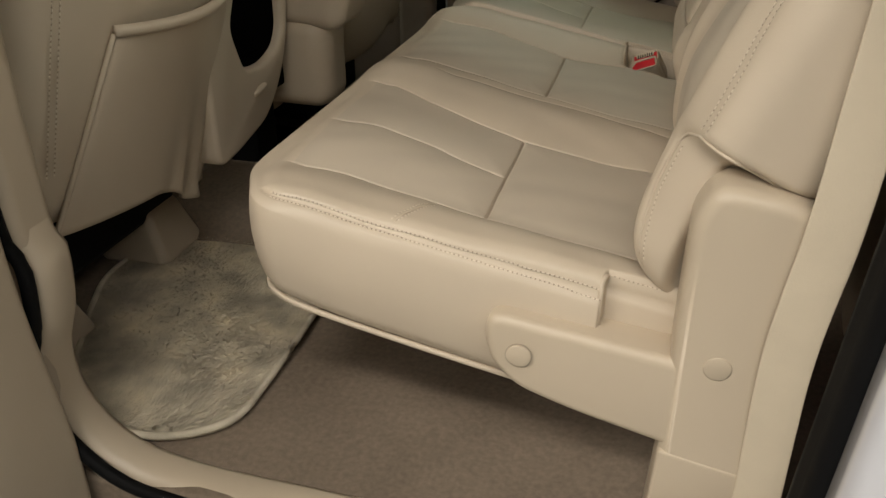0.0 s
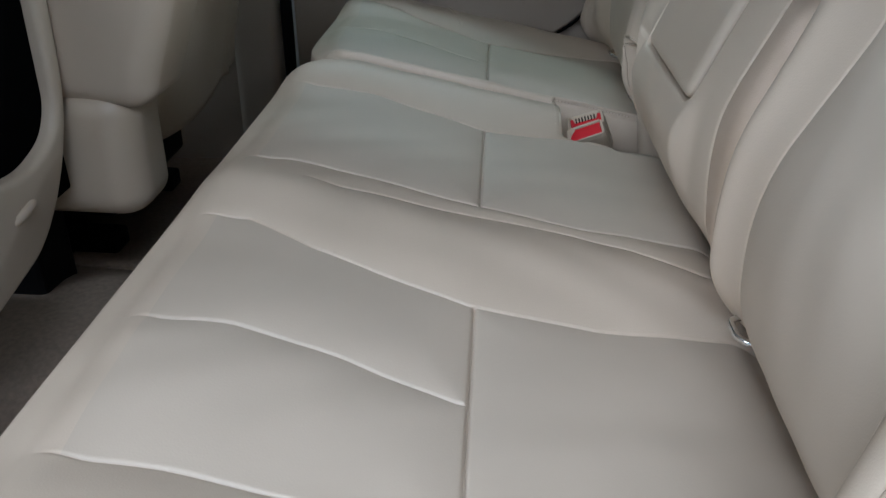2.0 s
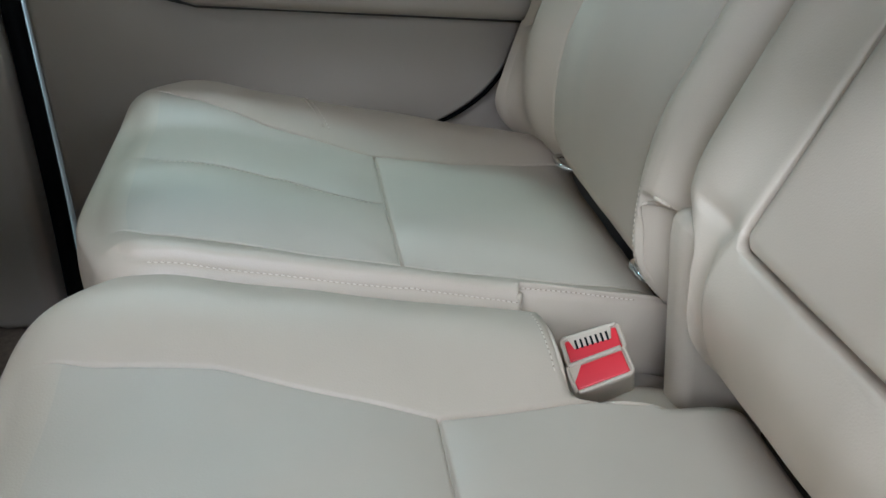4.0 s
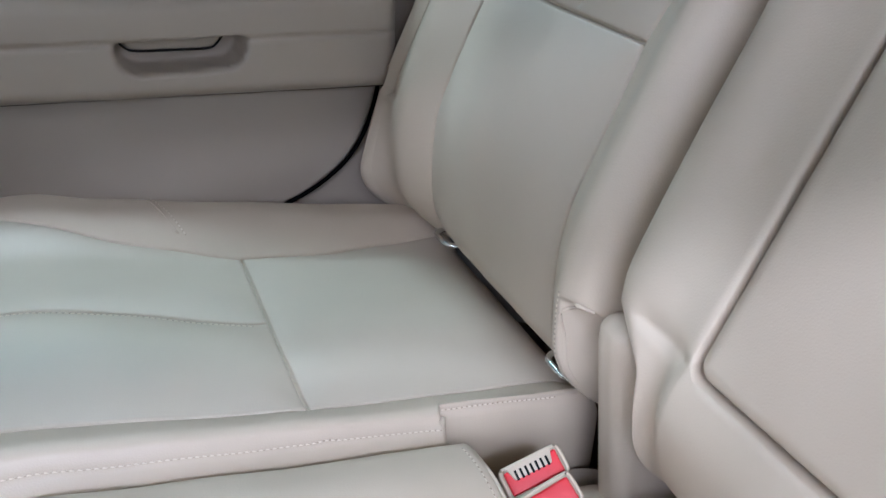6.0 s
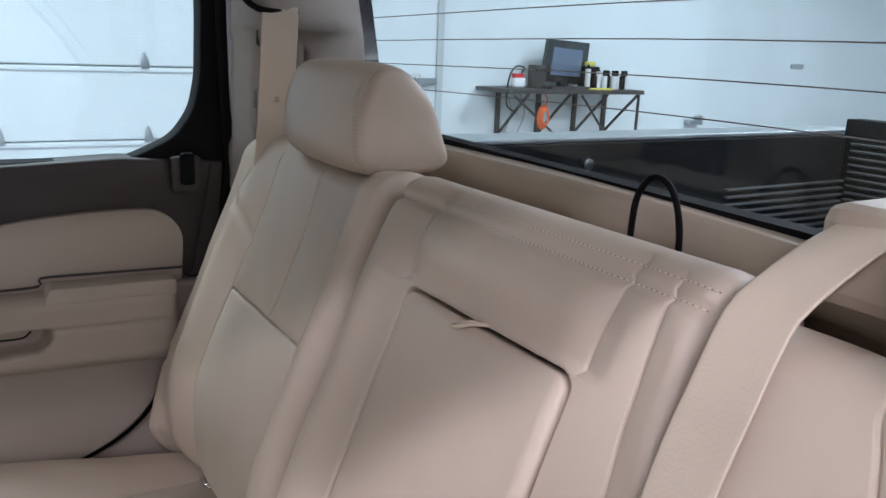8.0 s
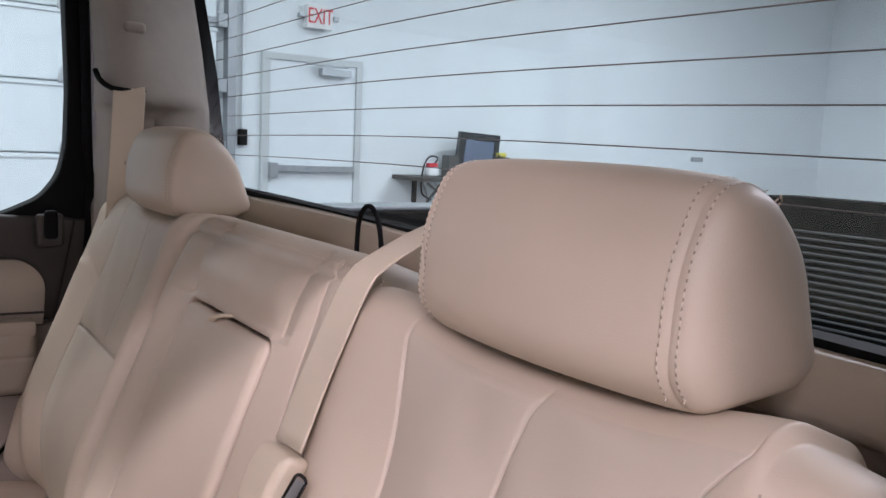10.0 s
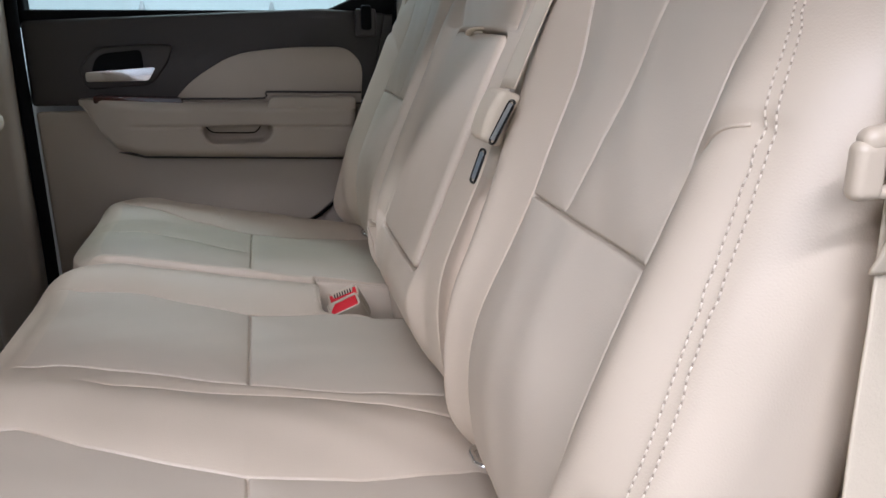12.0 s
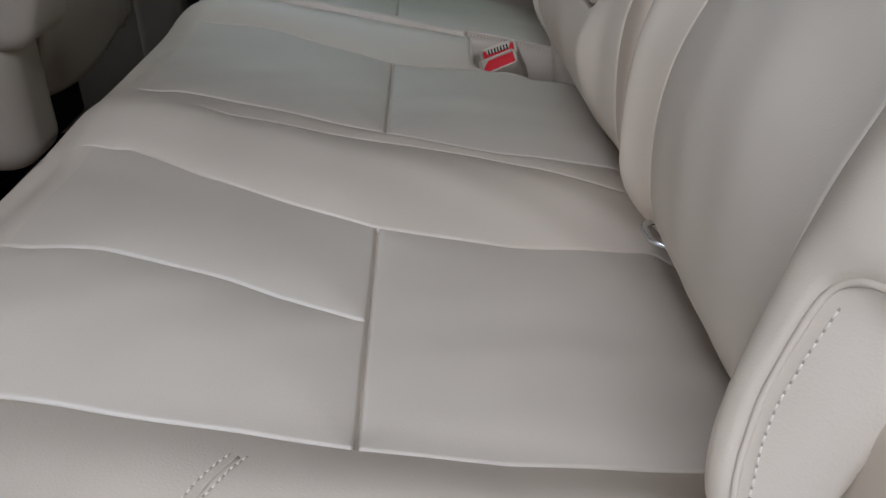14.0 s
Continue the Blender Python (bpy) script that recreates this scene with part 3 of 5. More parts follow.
def closing():
    """Roof, front of the cab and outer body: mostly unseen, they close the cab."""
    r = soft_box("cab_roof", (-1.42, -0.02, 1.36), (0.40, 1.56, 1.43), 0.03, headliner, step=0.2)
    tagged(r, "light fabric headliner under the cab roof", "headliner", kind="structure")
    d = soft_box("dashboard", (-2.15, -0.02, 0.05), (-1.78, 1.48, 0.72), 0.06, darktrim, step=0.1)
    tagged(d, "dark brown dashboard at the front of the cab", "dashboard", kind="structure")
    for nm, y0, y1 in (("front_door_panel", -0.12, -0.04), ("front_door_panel", 1.52, 1.6)):
        o = soft_box(nm, (-1.9, y0, -0.05), (-0.74, y1, 0.88), 0.03, doorvinyl, step=0.15)
        tagged(o, "beige front door panel", "door panel", kind="structure")
    o = soft_box("pillar_trim", (-0.80, 1.49, 0.05), (-0.70, 1.58, 1.32), 0.02, doorvinyl, step=0.1)
    tagged(o, "beige centre pillar trim beside the far door", "pillar trim", kind="structure")
    o = soft_box("pillar_trim", (-0.83, -0.1, 0.3), (-0.72, -0.03, 1.32), 0.02, vinyl, step=0.1)
    tagged(o, "beige centre pillar trim beside the open door", "pillar trim", kind="structure")


closing()

# ---- far door ----
fd = thing("truck_door", "closed far rear door with beige panel and dark upper trim", "truck door")
prism("lower_panel", round_poly([(-0.66, 0.08), (-0.28, 0.08), (-0.2, 0.335), (-0.094, 0.371), (-0.025, 0.425), (0.006, 0.504), (0.018, 0.645), (-0.67, 0.645)], [0.02, 0.05, 0.06, 0.08, 0.08, 0.08, 0.01, 0.01]), 1.535, 1.554, doorvinyl, fd, bevel=0.006)
# black tube along the panel edge, painted shade of the gap
tube("gap", [(-0.2, 1.537, 0.333), (-0.146, 1.537, 0.351), (-0.090, 1.537, 0.374), (-0.046, 1.537, 0.405), (-0.018, 1.537, 0.440), (-0.003, 1.537, 0.475), (0.007, 1.537, 0.51), (0.013, 1.537, 0.56)], 0.003, shade_black, fd, "black line for the shade in the gap round the lower panel", step=0.01)
prism("pocket_lip", round_poly([(-0.56, 0.10), (-0.24, 0.10), (-0.15, 0.355), (-0.2, 0.365), (-0.56, 0.36)], 0.03), 1.515, 1.55, doorvinyl, fd, bevel=0.012)
prism("upper_trim", round_poly([(-0.68, 0.655), (0.06, 0.655), (0.10, 0.852), (-0.05, 0.862), (-0.68, 0.835)], 0.012), 1.55, 1.615, darktrim, fd, "dark brown upper trim", bevel=0.01)
prism("insert_panel", round_poly([(-0.39, 0.655), (-0.345, 0.705), (-0.25, 0.765), (-0.12, 0.778), (0.005, 0.778), (0.042, 0.74), (0.036, 0.652)], [0.01, 0.03, 0.05, 0.05, 0.03, 0.03, 0.005]), 1.535, 1.56, doorvinyl, fd, bevel=0.008)


def armrest_warp(p, nrm):
    p = p.copy()
    x = p[:, 0]
    front = np.clip(-nrm[:, 1], 0, 1)
    zb = np.interp(x, [-0.575, -0.560, -0.548, -0.511, -0.45, -0.32, 0.02], [0.662, 0.645, 0.618, 0.568, 0.547, 0.541, 0.527])
    zt = np.interp(x, [-0.575, -0.355, 0.02], [0.674, 0.661, 0.655])
    z = zb + (p[:, 2] - 0.525) / 0.137 * (zt - zb)
    p[:, 2] = z
    din = np.maximum(np.hypot(np.maximum(np.abs(x + 0.2485) - 0.045, 0), np.maximum(0.600 - z, 0)) - 0.024, 0)
    p[:, 1] += front * 0.046 * (1 - smooth01(np.hypot(din, np.maximum(z - 0.604, 0)), 0.0, 0.007))
    p[:, 1] += front * 0.004 * np.exp(-(((z - (0.602 - 0.027 * (x + 0.03))) / 0.0028) ** 2)) * smooth01(x, -0.50, -0.42)
    p[:, 1] += 0.03 * smooth01(-x, 0.47, 0.578) * front
    return p


soft_box("armrest", (-0.575, 1.485, 0.525), (0.02, 1.56, 0.662), (0.02, 0.022, 0.022), doorvinyl, fd, step=(0.004, 0.02, 0.003), warp=armrest_warp)
prism("pull_flap", round_poly([(-0.316, 0.612), (-0.302, 0.596), (-0.214, 0.594), (-0.200, 0.609)], [0.002, 0.01, 0.01, 0.002]), 1.512, 1.534, doorvinyl, fd, bevel=0.002)
# dark tube below the flap stands in for the shade in the cup
tube("pull_shade", [(-0.319, 1.516, 0.609), (-0.310, 1.516, 0.598), (-0.297, 1.516, 0.593), (-0.258, 1.516, 0.5915), (-0.217, 1.516, 0.5905), (-0.205, 1.516, 0.596), (-0.198, 1.516, 0.605)], 0.0014, black, fd, "dark line for the shade round the pull flap", step=0.004)
# dark strips under and over the armrest: gap shade drawn as solid pieces
prism("gap", [(-0.51, 0.553), (-0.45, 0.538), (-0.32, 0.533), (0.02, 0.518), (0.02, 0.530), (-0.32, 0.546), (-0.45, 0.552)], 1.527, 1.537, darktrim, fd, "dark strip for the shade under the armrest", bevel=0)
tube("upper_gap_shade", [(-0.40, 1.532, 0.669), (-0.30, 1.532, 0.667), (-0.190, 1.532, 0.666), (-0.182, 1.532, 0.676), (-0.172, 1.532, 0.680), (-0.08, 1.532, 0.678), (0.036, 1.532, 0.675)], 0.0022, darktrim, fd, "dark line for the shade in the gap over the armrest", step=0.006)
prism("armrest_pad", round_poly([(-0.18, 0.652), (-0.172, 0.672), (0.018, 0.668), (0.018, 0.64), (-0.18, 0.645)], 0.008), 1.488, 1.55, doorvinyl, fd, bevel=0.006)
prism("switch_plate", round_poly([(-0.545, 0.664), (-0.36, 0.655), (-0.365, 0.672), (-0.545, 0.680)], 0.004), 1.505, 1.56, wood, fd, "glossy dark wood-look switch plate", bevel=0.003)
prism("handle_bezel", round_poly([(-0.575, 0.735), (-0.535, 0.779), (-0.433, 0.787), (-0.375, 0.785), (-0.386, 0.750), (-0.425, 0.699), (-0.562, 0.690)], [0.02, 0.02, 0.02, 0.012, 0.02, 0.02, 0.015]), 1.541, 1.556, darktrim, fd, bevel=0.005)
prism("handle_cup", round_poly([(-0.553, 0.712), (-0.535, 0.766), (-0.442, 0.775), (-0.438, 0.712)], [0.01, 0.025, 0.01, 0.005]), 1.537, 1.55, black, fd, bevel=0.002)
prism("handle", round_poly([(-0.558, 0.729), (-0.411, 0.739), (-0.430, 0.709), (-0.558, 0.708)], [0.006, 0.01, 0.008, 0.006]), 1.522, 1.536, chrome, fd, "chrome inner door handle", bevel=0.004)
box("lock_bezel", (0.028, 1.535, 0.80), (0.076, 1.56, 0.862), darktrim, fd, bevel=0.006)
box("lock_knob", (0.04, 1.525, 0.815), (0.064, 1.54, 0.87), black, fd, bevel=0.006)
prism("window_frame", round_poly([(-0.08, 0.845), (-0.02, 0.864), (0.04, 0.892), (0.072, 0.935), (0.085, 0.99), (0.09, 1.1), (0.085, 1.3), (0.135, 1.3), (0.13, 1.05), (0.142, 0.84)], [0, 0.02, 0.02, 0.02, 0.02, 0.02, 0, 0, 0, 0]), 1.56, 1.61, black, fd, "black window surround", bevel=0.004)
box("window_frame", (-0.70, 1.56, 0.82), (-0.06, 1.61, 0.858), black, fd, bevel=0.006)
box("window_frame", (-0.72, 1.56, 0.82), (-0.67, 1.61, 1.3), black, fd, bevel=0.006)
box("window_frame", (-0.70, 1.55, 1.30), (0.13, 1.61, 1.375), black, fd, bevel=0.006)
gl = box("window_pane", (-0.69, 1.583, 0.84), (0.12, 1.588, 1.3), glass, fd, bevel=0)
gl.visible_shadow = False
prism("outer_skin", [(-0.70, -0.1), (0.12, -0.1), (0.12, 0.79), (-0.70, 0.79)], 1.625, 1.68, paint, fd, "white painted skin", bevel=0.01)
tube("door_seal", [(-0.685, 1.535, 0.05), (-0.682, 1.535, 0.3), (-0.686, 1.535, 0.6), (-0.69, 1.54, 0.85), (-0.68, 1.545, 1.3)], 0.013, black, fd, "black rubber seal", sides=10)
tube("door_seal", [(0.108, 1.55, 0.70), (0.125, 1.555, 0.85), (0.122, 1.555, 1.0), (0.118, 1.55, 1.3)], 0.009, black, fd, "black rubber seal", sides=10)
sweep("pillar_edge", [(0.142, 1.575, 0.858), (0.14, 1.575, 0.90), (0.13, 1.575, 1.0), (0.128, 1.575, 1.3)], [(0.0, 0.02), (0.0, -0.02), (-0.012, -0.02), (-0.012, 0.02)], paint, fd, "white painted edge")

box("upper_trim_end", (0.050, 1.556, 0.648), (0.20, 1.61, 0.850), darktrim, fd, "dark brown upper trim", bevel=0.004)

qt = soft_box("quarter_trim", (-0.22, 1.555, 0.05), (0.30, 1.60, 0.645), 0.012, doorvinyl, step=0.1)
tagged(qt, "beige lower corner trim between the far door and the seat", "trim", kind="structure")

# ---- rear corner trims, shelf and rear window ----
GX = 0.31


def corner_trim(side, label):
    """side +1: far corner, -1: near corner, mirrored about the truck's middle."""
    q = lambda y: 0.73 + side * (y - 0.73)
    t = thing("corner_trim", label, "pillar trim", kind="structure")
    rows = [(0.04, [(0.07, 1.54), (0.16, 1.53), (0.22, 1.50), (0.27, 1.46), (0.30, 1.43), (0.31, 1.40)]), (0.60, [(0.125, 1.54), (0.17, 1.53), (0.22, 1.50), (0.27, 1.46), (0.30, 1.43), (0.31, 1.40)]),
            (0.90, [(0.130, 1.54), (0.15, 1.47), (0.18, 1.425), (0.225, 1.395), (0.27, 1.385), (0.306, 1.39)]),
            (1.06, [(0.134, 1.53), (0.15, 1.45), (0.175, 1.41), (0.22, 1.39), (0.265, 1.39), (0.306, 1.405)]), (1.085, [(0.134, 1.52), (0.130, 1.40), (0.15, 1.355), (0.195, 1.352), (0.25, 1.372), (0.304, 1.41)]),
            (1.20, [(0.130, 1.51), (0.130, 1.42), (0.15, 1.385), (0.195, 1.39), (0.25, 1.42), (0.304, 1.455)]), (1.38, [(0.112, 1.50), (0.118, 1.44), (0.15, 1.43), (0.195, 1.45), (0.25, 1.49), (0.304, 1.545)])]
    verts, faces = [], []
    cols = [along([(x if side > 0 else 0.165 + (x - 0.07) * 0.6, q(y) if side > 0 else -0.02 + (q(y) + 0.08) * 0.24, z) for x, y in r], 0.012) for z, r in rows]
    m = 26
    grid = [[c[int((len(c) - 1) * i / (m - 1))][0] for i in range(m)] for c in cols]
    fine = []
    for i in range(m):
        fine.append([p for p, _ in along([g[i] for g in grid], 0.015)])
    n = min(len(f) for f in fine)
    for i in range(m):
        for j in range(n):
            verts.append(fine[i][int((len(fine[i]) - 1) * j / (n - 1))])
    for i in range(m - 1):
        for j in range(n - 1):
            a = i * n + j
            f = (a, a + n, a + n + 1, a + 1)
            faces.append(f if side < 0 else f[::-1])
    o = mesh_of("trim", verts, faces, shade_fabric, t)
    md = o.modifiers.new("thick", "SOLIDIFY")
    md.thickness, md.offset = 0.006, -1
    if side > 0:
        tube("belt_slot", [(0.104, 1.392, 1.128), (0.108, 1.380, 1.112), (0.118, 1.366, 1.101), (0.132, 1.356, 1.096), (0.178, 1.350, 1.094)], 0.006, black, t, "black belt slot", step=0.005, flat=0.8)
        soft_box("lamp_switch", (0.148, 1.372, 1.196), (0.186, 1.40, 1.216), 0.008, shade_fabric, t, step=0.01)
    return t


corner_trim(1, "grey-beige moulded trim of the far rear corner")
corner_trim(-1, "grey-beige moulded trim of the near rear corner")


def rear_wall():
    t = thing("rear_shelf", "beige padded trim under the rear window", "shelf trim", kind="structure")
    p = [(0.30, 0.55), (0.31, 0.72), (0.312, 0.87), (0.285, 0.888), (0.268, 0.895), (0.266, 0.91), (0.272, 0.935), (0.288, 0.946), (0.31, 0.95), (0.335, 0.95), (0.335, 0.05), (0.30, 0.05)]
    verts, faces = [], []
    ys = np.linspace(0.0, 1.46, 60)
    for y in ys:
        for x, z in round_poly(p, 0.008, 3):
            dip = (0.008 + 0.026 * (1 - float(smooth01(np.array([y]), 0.0, 0.95)[0]))) * (z > 0.86)
            verts.append((x + 0.004 * math.sin(y * 11), y, z - dip - (z > 0.86) * (0.016 if x > 0.285 else 0.006)))
    k = len(verts) // len(ys)
    for j in range(len(ys) - 1):
        for i in range(k):
            faces.append((j * k + i, j * k + (i + 1) % k, (j + 1) * k + (i + 1) % k, (j + 1) * k + i))
    mesh_of("trim", verts, faces, vinyl, t)
    w = thing("rear_window", "rear cab window with thin heater lines and black border", "window", kind="structure")
    g = box("pane", (GX + 0.028, 0.02, 0.88), (GX + 0.033, 1.58, 1.38), glass, w, bevel=0)
    g.visible_shadow = False
    prism("border", [(-0.05, 0.880), (0.2, 0.885), (0.58, 0.90), (1.58, 0.91), (1.58, 0.938), (1.1, 0.932), (0.58, 0.922), (0.2, 0.908), (-0.05, 0.900)], GX - 0.004, GX + 0.02, black, w, "black ceramic border", plane="yz", bevel=0)
    prism("border", [(1.375, 0.95), (1.395, 1.03), (1.43, 1.14), (1.50, 1.28), (1.545, 1.38), (1.62, 1.38), (1.62, 0.95)], GX - 0.004, GX + 0.024, blackgloss, w, "black ceramic border", plane="yz", bevel=0)
    box("border", (GX - 0.004, 0.03, 0.95), (GX + 0.024, 0.065, 1.34), blackgloss, w, "black ceramic border")
    box("border", (GX - 0.02, -0.02, 1.335), (GX + 0.02, 1.56, 1.375), blackgloss, w, "black ceramic border")
    for k in range(8):
        z = 0.995 + 0.036 * k
        tube("heater_line", [(GX + 0.024, 0.06, z - 0.004), (GX + 0.024, 0.73, z + 0.003), (GX + 0.024, 1.44, z - 0.006)], 0.0007, heater, w, step=0.1, sides=5)
    for nm, y0, y1, xb in (("back_panel", -0.16, 0.03, 0.42), ("back_panel", 1.63, 1.68, 0.36)):
        o = soft_box(nm, (0.33, y0, -0.1), (xb, y1, 1.38), 0.01, paint, step=0.2)
        tagged(o, "white painted rear corner of the cab", "body panel", kind="structure")
    o = soft_box("back_panel", (0.37, -0.16, -0.1), (0.42, 1.62, 0.845), 0.01, paint, step=0.2)
    tagged(o, "white painted back of the cab", "body panel", kind="structure")


rear_wall()


def truck_bed():
    b = thing("truck_bed", "truck bed with a ribbed black plastic liner", "truck bed", kind="structure")
    x0, x1 = 0.50, 1.96
    box("bed_floor", (x0, -0.15, 0.34), (x1, 1.61, 0.38), liner, b)
    for y0, y1, yin, s in ((1.60, 1.70, 1.60, -1), (-0.24, -0.14, -0.14, 1)):
        box("side_wall", (x0, y0, -0.1), (x1, y1, 0.856), paint, b, "white painted bed side")
        box("liner_wall", (x0, min(yin, yin + s * 0.02), 0.38), (x1, max(yin, yin + s * 0.02), 0.855), liner, b)
        box("rail_cap", (x0, y0 - 0.01, 0.857), (x1 + 0.07, y1 + 0.01, 0.868), galv, b, "pale worn rail cap")
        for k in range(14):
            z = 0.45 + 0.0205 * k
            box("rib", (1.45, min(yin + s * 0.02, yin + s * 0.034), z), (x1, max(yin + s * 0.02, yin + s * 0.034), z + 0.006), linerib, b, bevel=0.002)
    prism("tailgate", [(-0.2, 0.34), (1.43, 0.34), (1.43, 0.915), (1.2, 0.93), (-0.2, 0.93)], x1, x1 + 0.07, liner, b, plane="yz", bevel=0.006)
    box("tailgate_end", (x1, 1.432, 0.34), (x1 + 0.07, 1.59, 0.90), liner, b)
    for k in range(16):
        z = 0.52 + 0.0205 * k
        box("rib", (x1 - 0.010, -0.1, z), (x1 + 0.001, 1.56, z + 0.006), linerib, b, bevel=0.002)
    box("front_wall", (x0 - 0.04, -0.2, 0.34), (x0, 1.66, 0.80), liner, b)
    disc("cleat", (0.96, 1.575, 0.808), 0.014, 0.02, "y", steel, b)


truck_bed()

# ---- rear bench cushions ----
TOP, SLOPE = 0.412, 0.19


def lift(x):
    return SLOPE * (-0.23 - x)


NEAR_SEAMS = [
    [(-0.50, 0.138), (-0.42, 0.136), (-0.33, 0.131), (-0.23, 0.127), (-0.14, 0.128), (0.0, 0.15)],
    [(-0.50, 0.284), (-0.42, 0.288), (-0.33, 0.277), (-0.237, 0.256)],
    [(-0.50, 0.46), (-0.457, 0.467), (-0.39, 0.435), (-0.234, 0.395), (-0.114, 0.40), (0.02, 0.43)],
    [(-0.23, 0.127), (-0.236, 0.395)],
    [(-0.50, 0.535), (-0.39, 0.555), (-0.228, 0.565), (-0.128, 0.572), (-0.064, 0.564), (0.015, 0.528)],
    [(-0.50, 0.605), (-0.45, 0.612), (-0.37, 0.61), (-0.23, 0.598), (-0.1, 0.60), (0.005, 0.61)],
    [(-0.507, 0.87), (-0.387, 0.87), (-0.228, 0.838), (-0.116, 0.86), (0.003, 0.875)],
    [(-0.228, 0.598), (-0.228, 0.838)],
]
FAR_SEAMS = [
    [(-0.478, 1.063), (-0.371, 1.055), (-0.238, 1.047), (-0.136, 1.05), (0.02, 1.06)],
    [(-0.483, 1.226), (-0.375, 1.215), (-0.25, 1.193)],
    [(-0.479, 1.396), (-0.362, 1.356), (-0.235, 1.330), (-0.128, 1.338), (0.03, 1.365)],
    [(-0.238, 1.047), (-0.232, 1.33)],
    [(-0.31, 1.44), (-0.285, 1.365)],
]


def line_at(pts, x):
    """y of a seam at x."""
    xs, ys = [p[0] for p in pts], [p[1] for p in pts]
    return np.interp(x, xs, ys)


def bend(u, v, lines, ref, lo, hi):
    """Moves grid lines across (v) so that each follows its seam along u."""
    ks = sorted(lines, key=lambda s: line_at(s, ref))
    knots = [lo] + [float(line_at(s, ref)) for s in ks] + [hi]
    delta = [np.zeros_like(u)] + [line_at(s, u) - line_at(s, ref) for s in ks] + [np.zeros_like(u)]
    out = v.copy()
    for i in range(len(knots) - 1):
        m = (v >= knots[i]) & (v <= knots[i + 1])
        f = (v[m] - knots[i]) / (knots[i + 1] - knots[i])
        out[m] = v[m] + delta[i][m] * (1 - f) + delta[i + 1][m] * f
    return out


SURF = {}


def on_surface(key, a, b, lift_=0.0008):
    """The point of a sewn surface at its own coordinates (a, b), and the direction out of it."""
    A, W, N = SURF[key]
    d = np.hypot(A[:, 0] - a, A[:, 1] - b)
    k = np.argpartition(d, 5)[:5]
    w = 1 / (d[k] + 0.0006) ** 2
    w /= w.sum()
    n = (N[k] * w[:, None]).sum(0)
    n /= np.linalg.norm(n)
    return tuple((W[k] * w[:, None]).sum(0) + n * lift_), tuple(n)


def sew(parent, key, pts, label="", thick=0.0008, pitch=0.0052, length=0.0036, lift_=0.0004):
    """A row of stitches on a sewn surface along a line in its own coordinates."""
    fine = [(p.x, p.y) for p, _ in along([(a, b, 0) for a, b in pts], 0.012)]
    got = [on_surface(key, a, b, lift_) for a, b in fine]
    return stitches("stitching", [g[0] for g in got], [g[1] for g in got], thread, parent, pitch=pitch, length=length, thick=thick, label=label)


def face_normals(p, q):
    """Normals at the points of a quad mesh."""
    n = np.zeros_like(p)
    f = np.cross(p[q[:, 2]] - p[q[:, 0]], p[q[:, 3]] - p[q[:, 1]])
    for k in range(4):
        np.add.at(n, q[:, k], f)
    return n / np.maximum(np.linalg.norm(n, axis=1, keepdims=True), 1e-12)


def groove(d, cut=0.006, wide=0.0019):
    return cut * np.exp(-((d / wide) ** 2))


def near_hump(x, y):
    h = (0.012 + 0.014 * smooth01(x, -0.42, -0.08)) * (1 - smooth01(y, 0.07, 0.152))
    mid = (line_at(NEAR_SEAMS[2], x) + line_at(NEAR_SEAMS[5], x)) / 2
    h = h + 0.016 * np.exp(-(((y - mid) / 0.075) ** 2))
    h = h + 0.022 * np.exp(-(((y - 0.925) / 0.06) ** 2))
    h = h + 0.010 * np.exp(-(((y - 0.27) / 0.10) ** 2)) * np.exp(-(((x + 0.42) / 0.12) ** 2))
    return h


def far_hump(x, y):
    return 0.024 * smooth01(y, 1.32, 1.40) + 0.015 * np.exp(-(((y - 1.01) / 0.04) ** 2)) + 0.008 * np.exp(-(((y - 1.2) / 0.1) ** 2)) * np.exp(-(((x + 0.42) / 0.12) ** 2))


def wrinkle(x, y):
    return 0.0012 * np.sin(31 * x + 5 * np.sin(13 * y)) * np.sin(23 * y + 3 * np.sin(9 * x)) + 0.0018 * np.sin(9 * y + 4 * x)


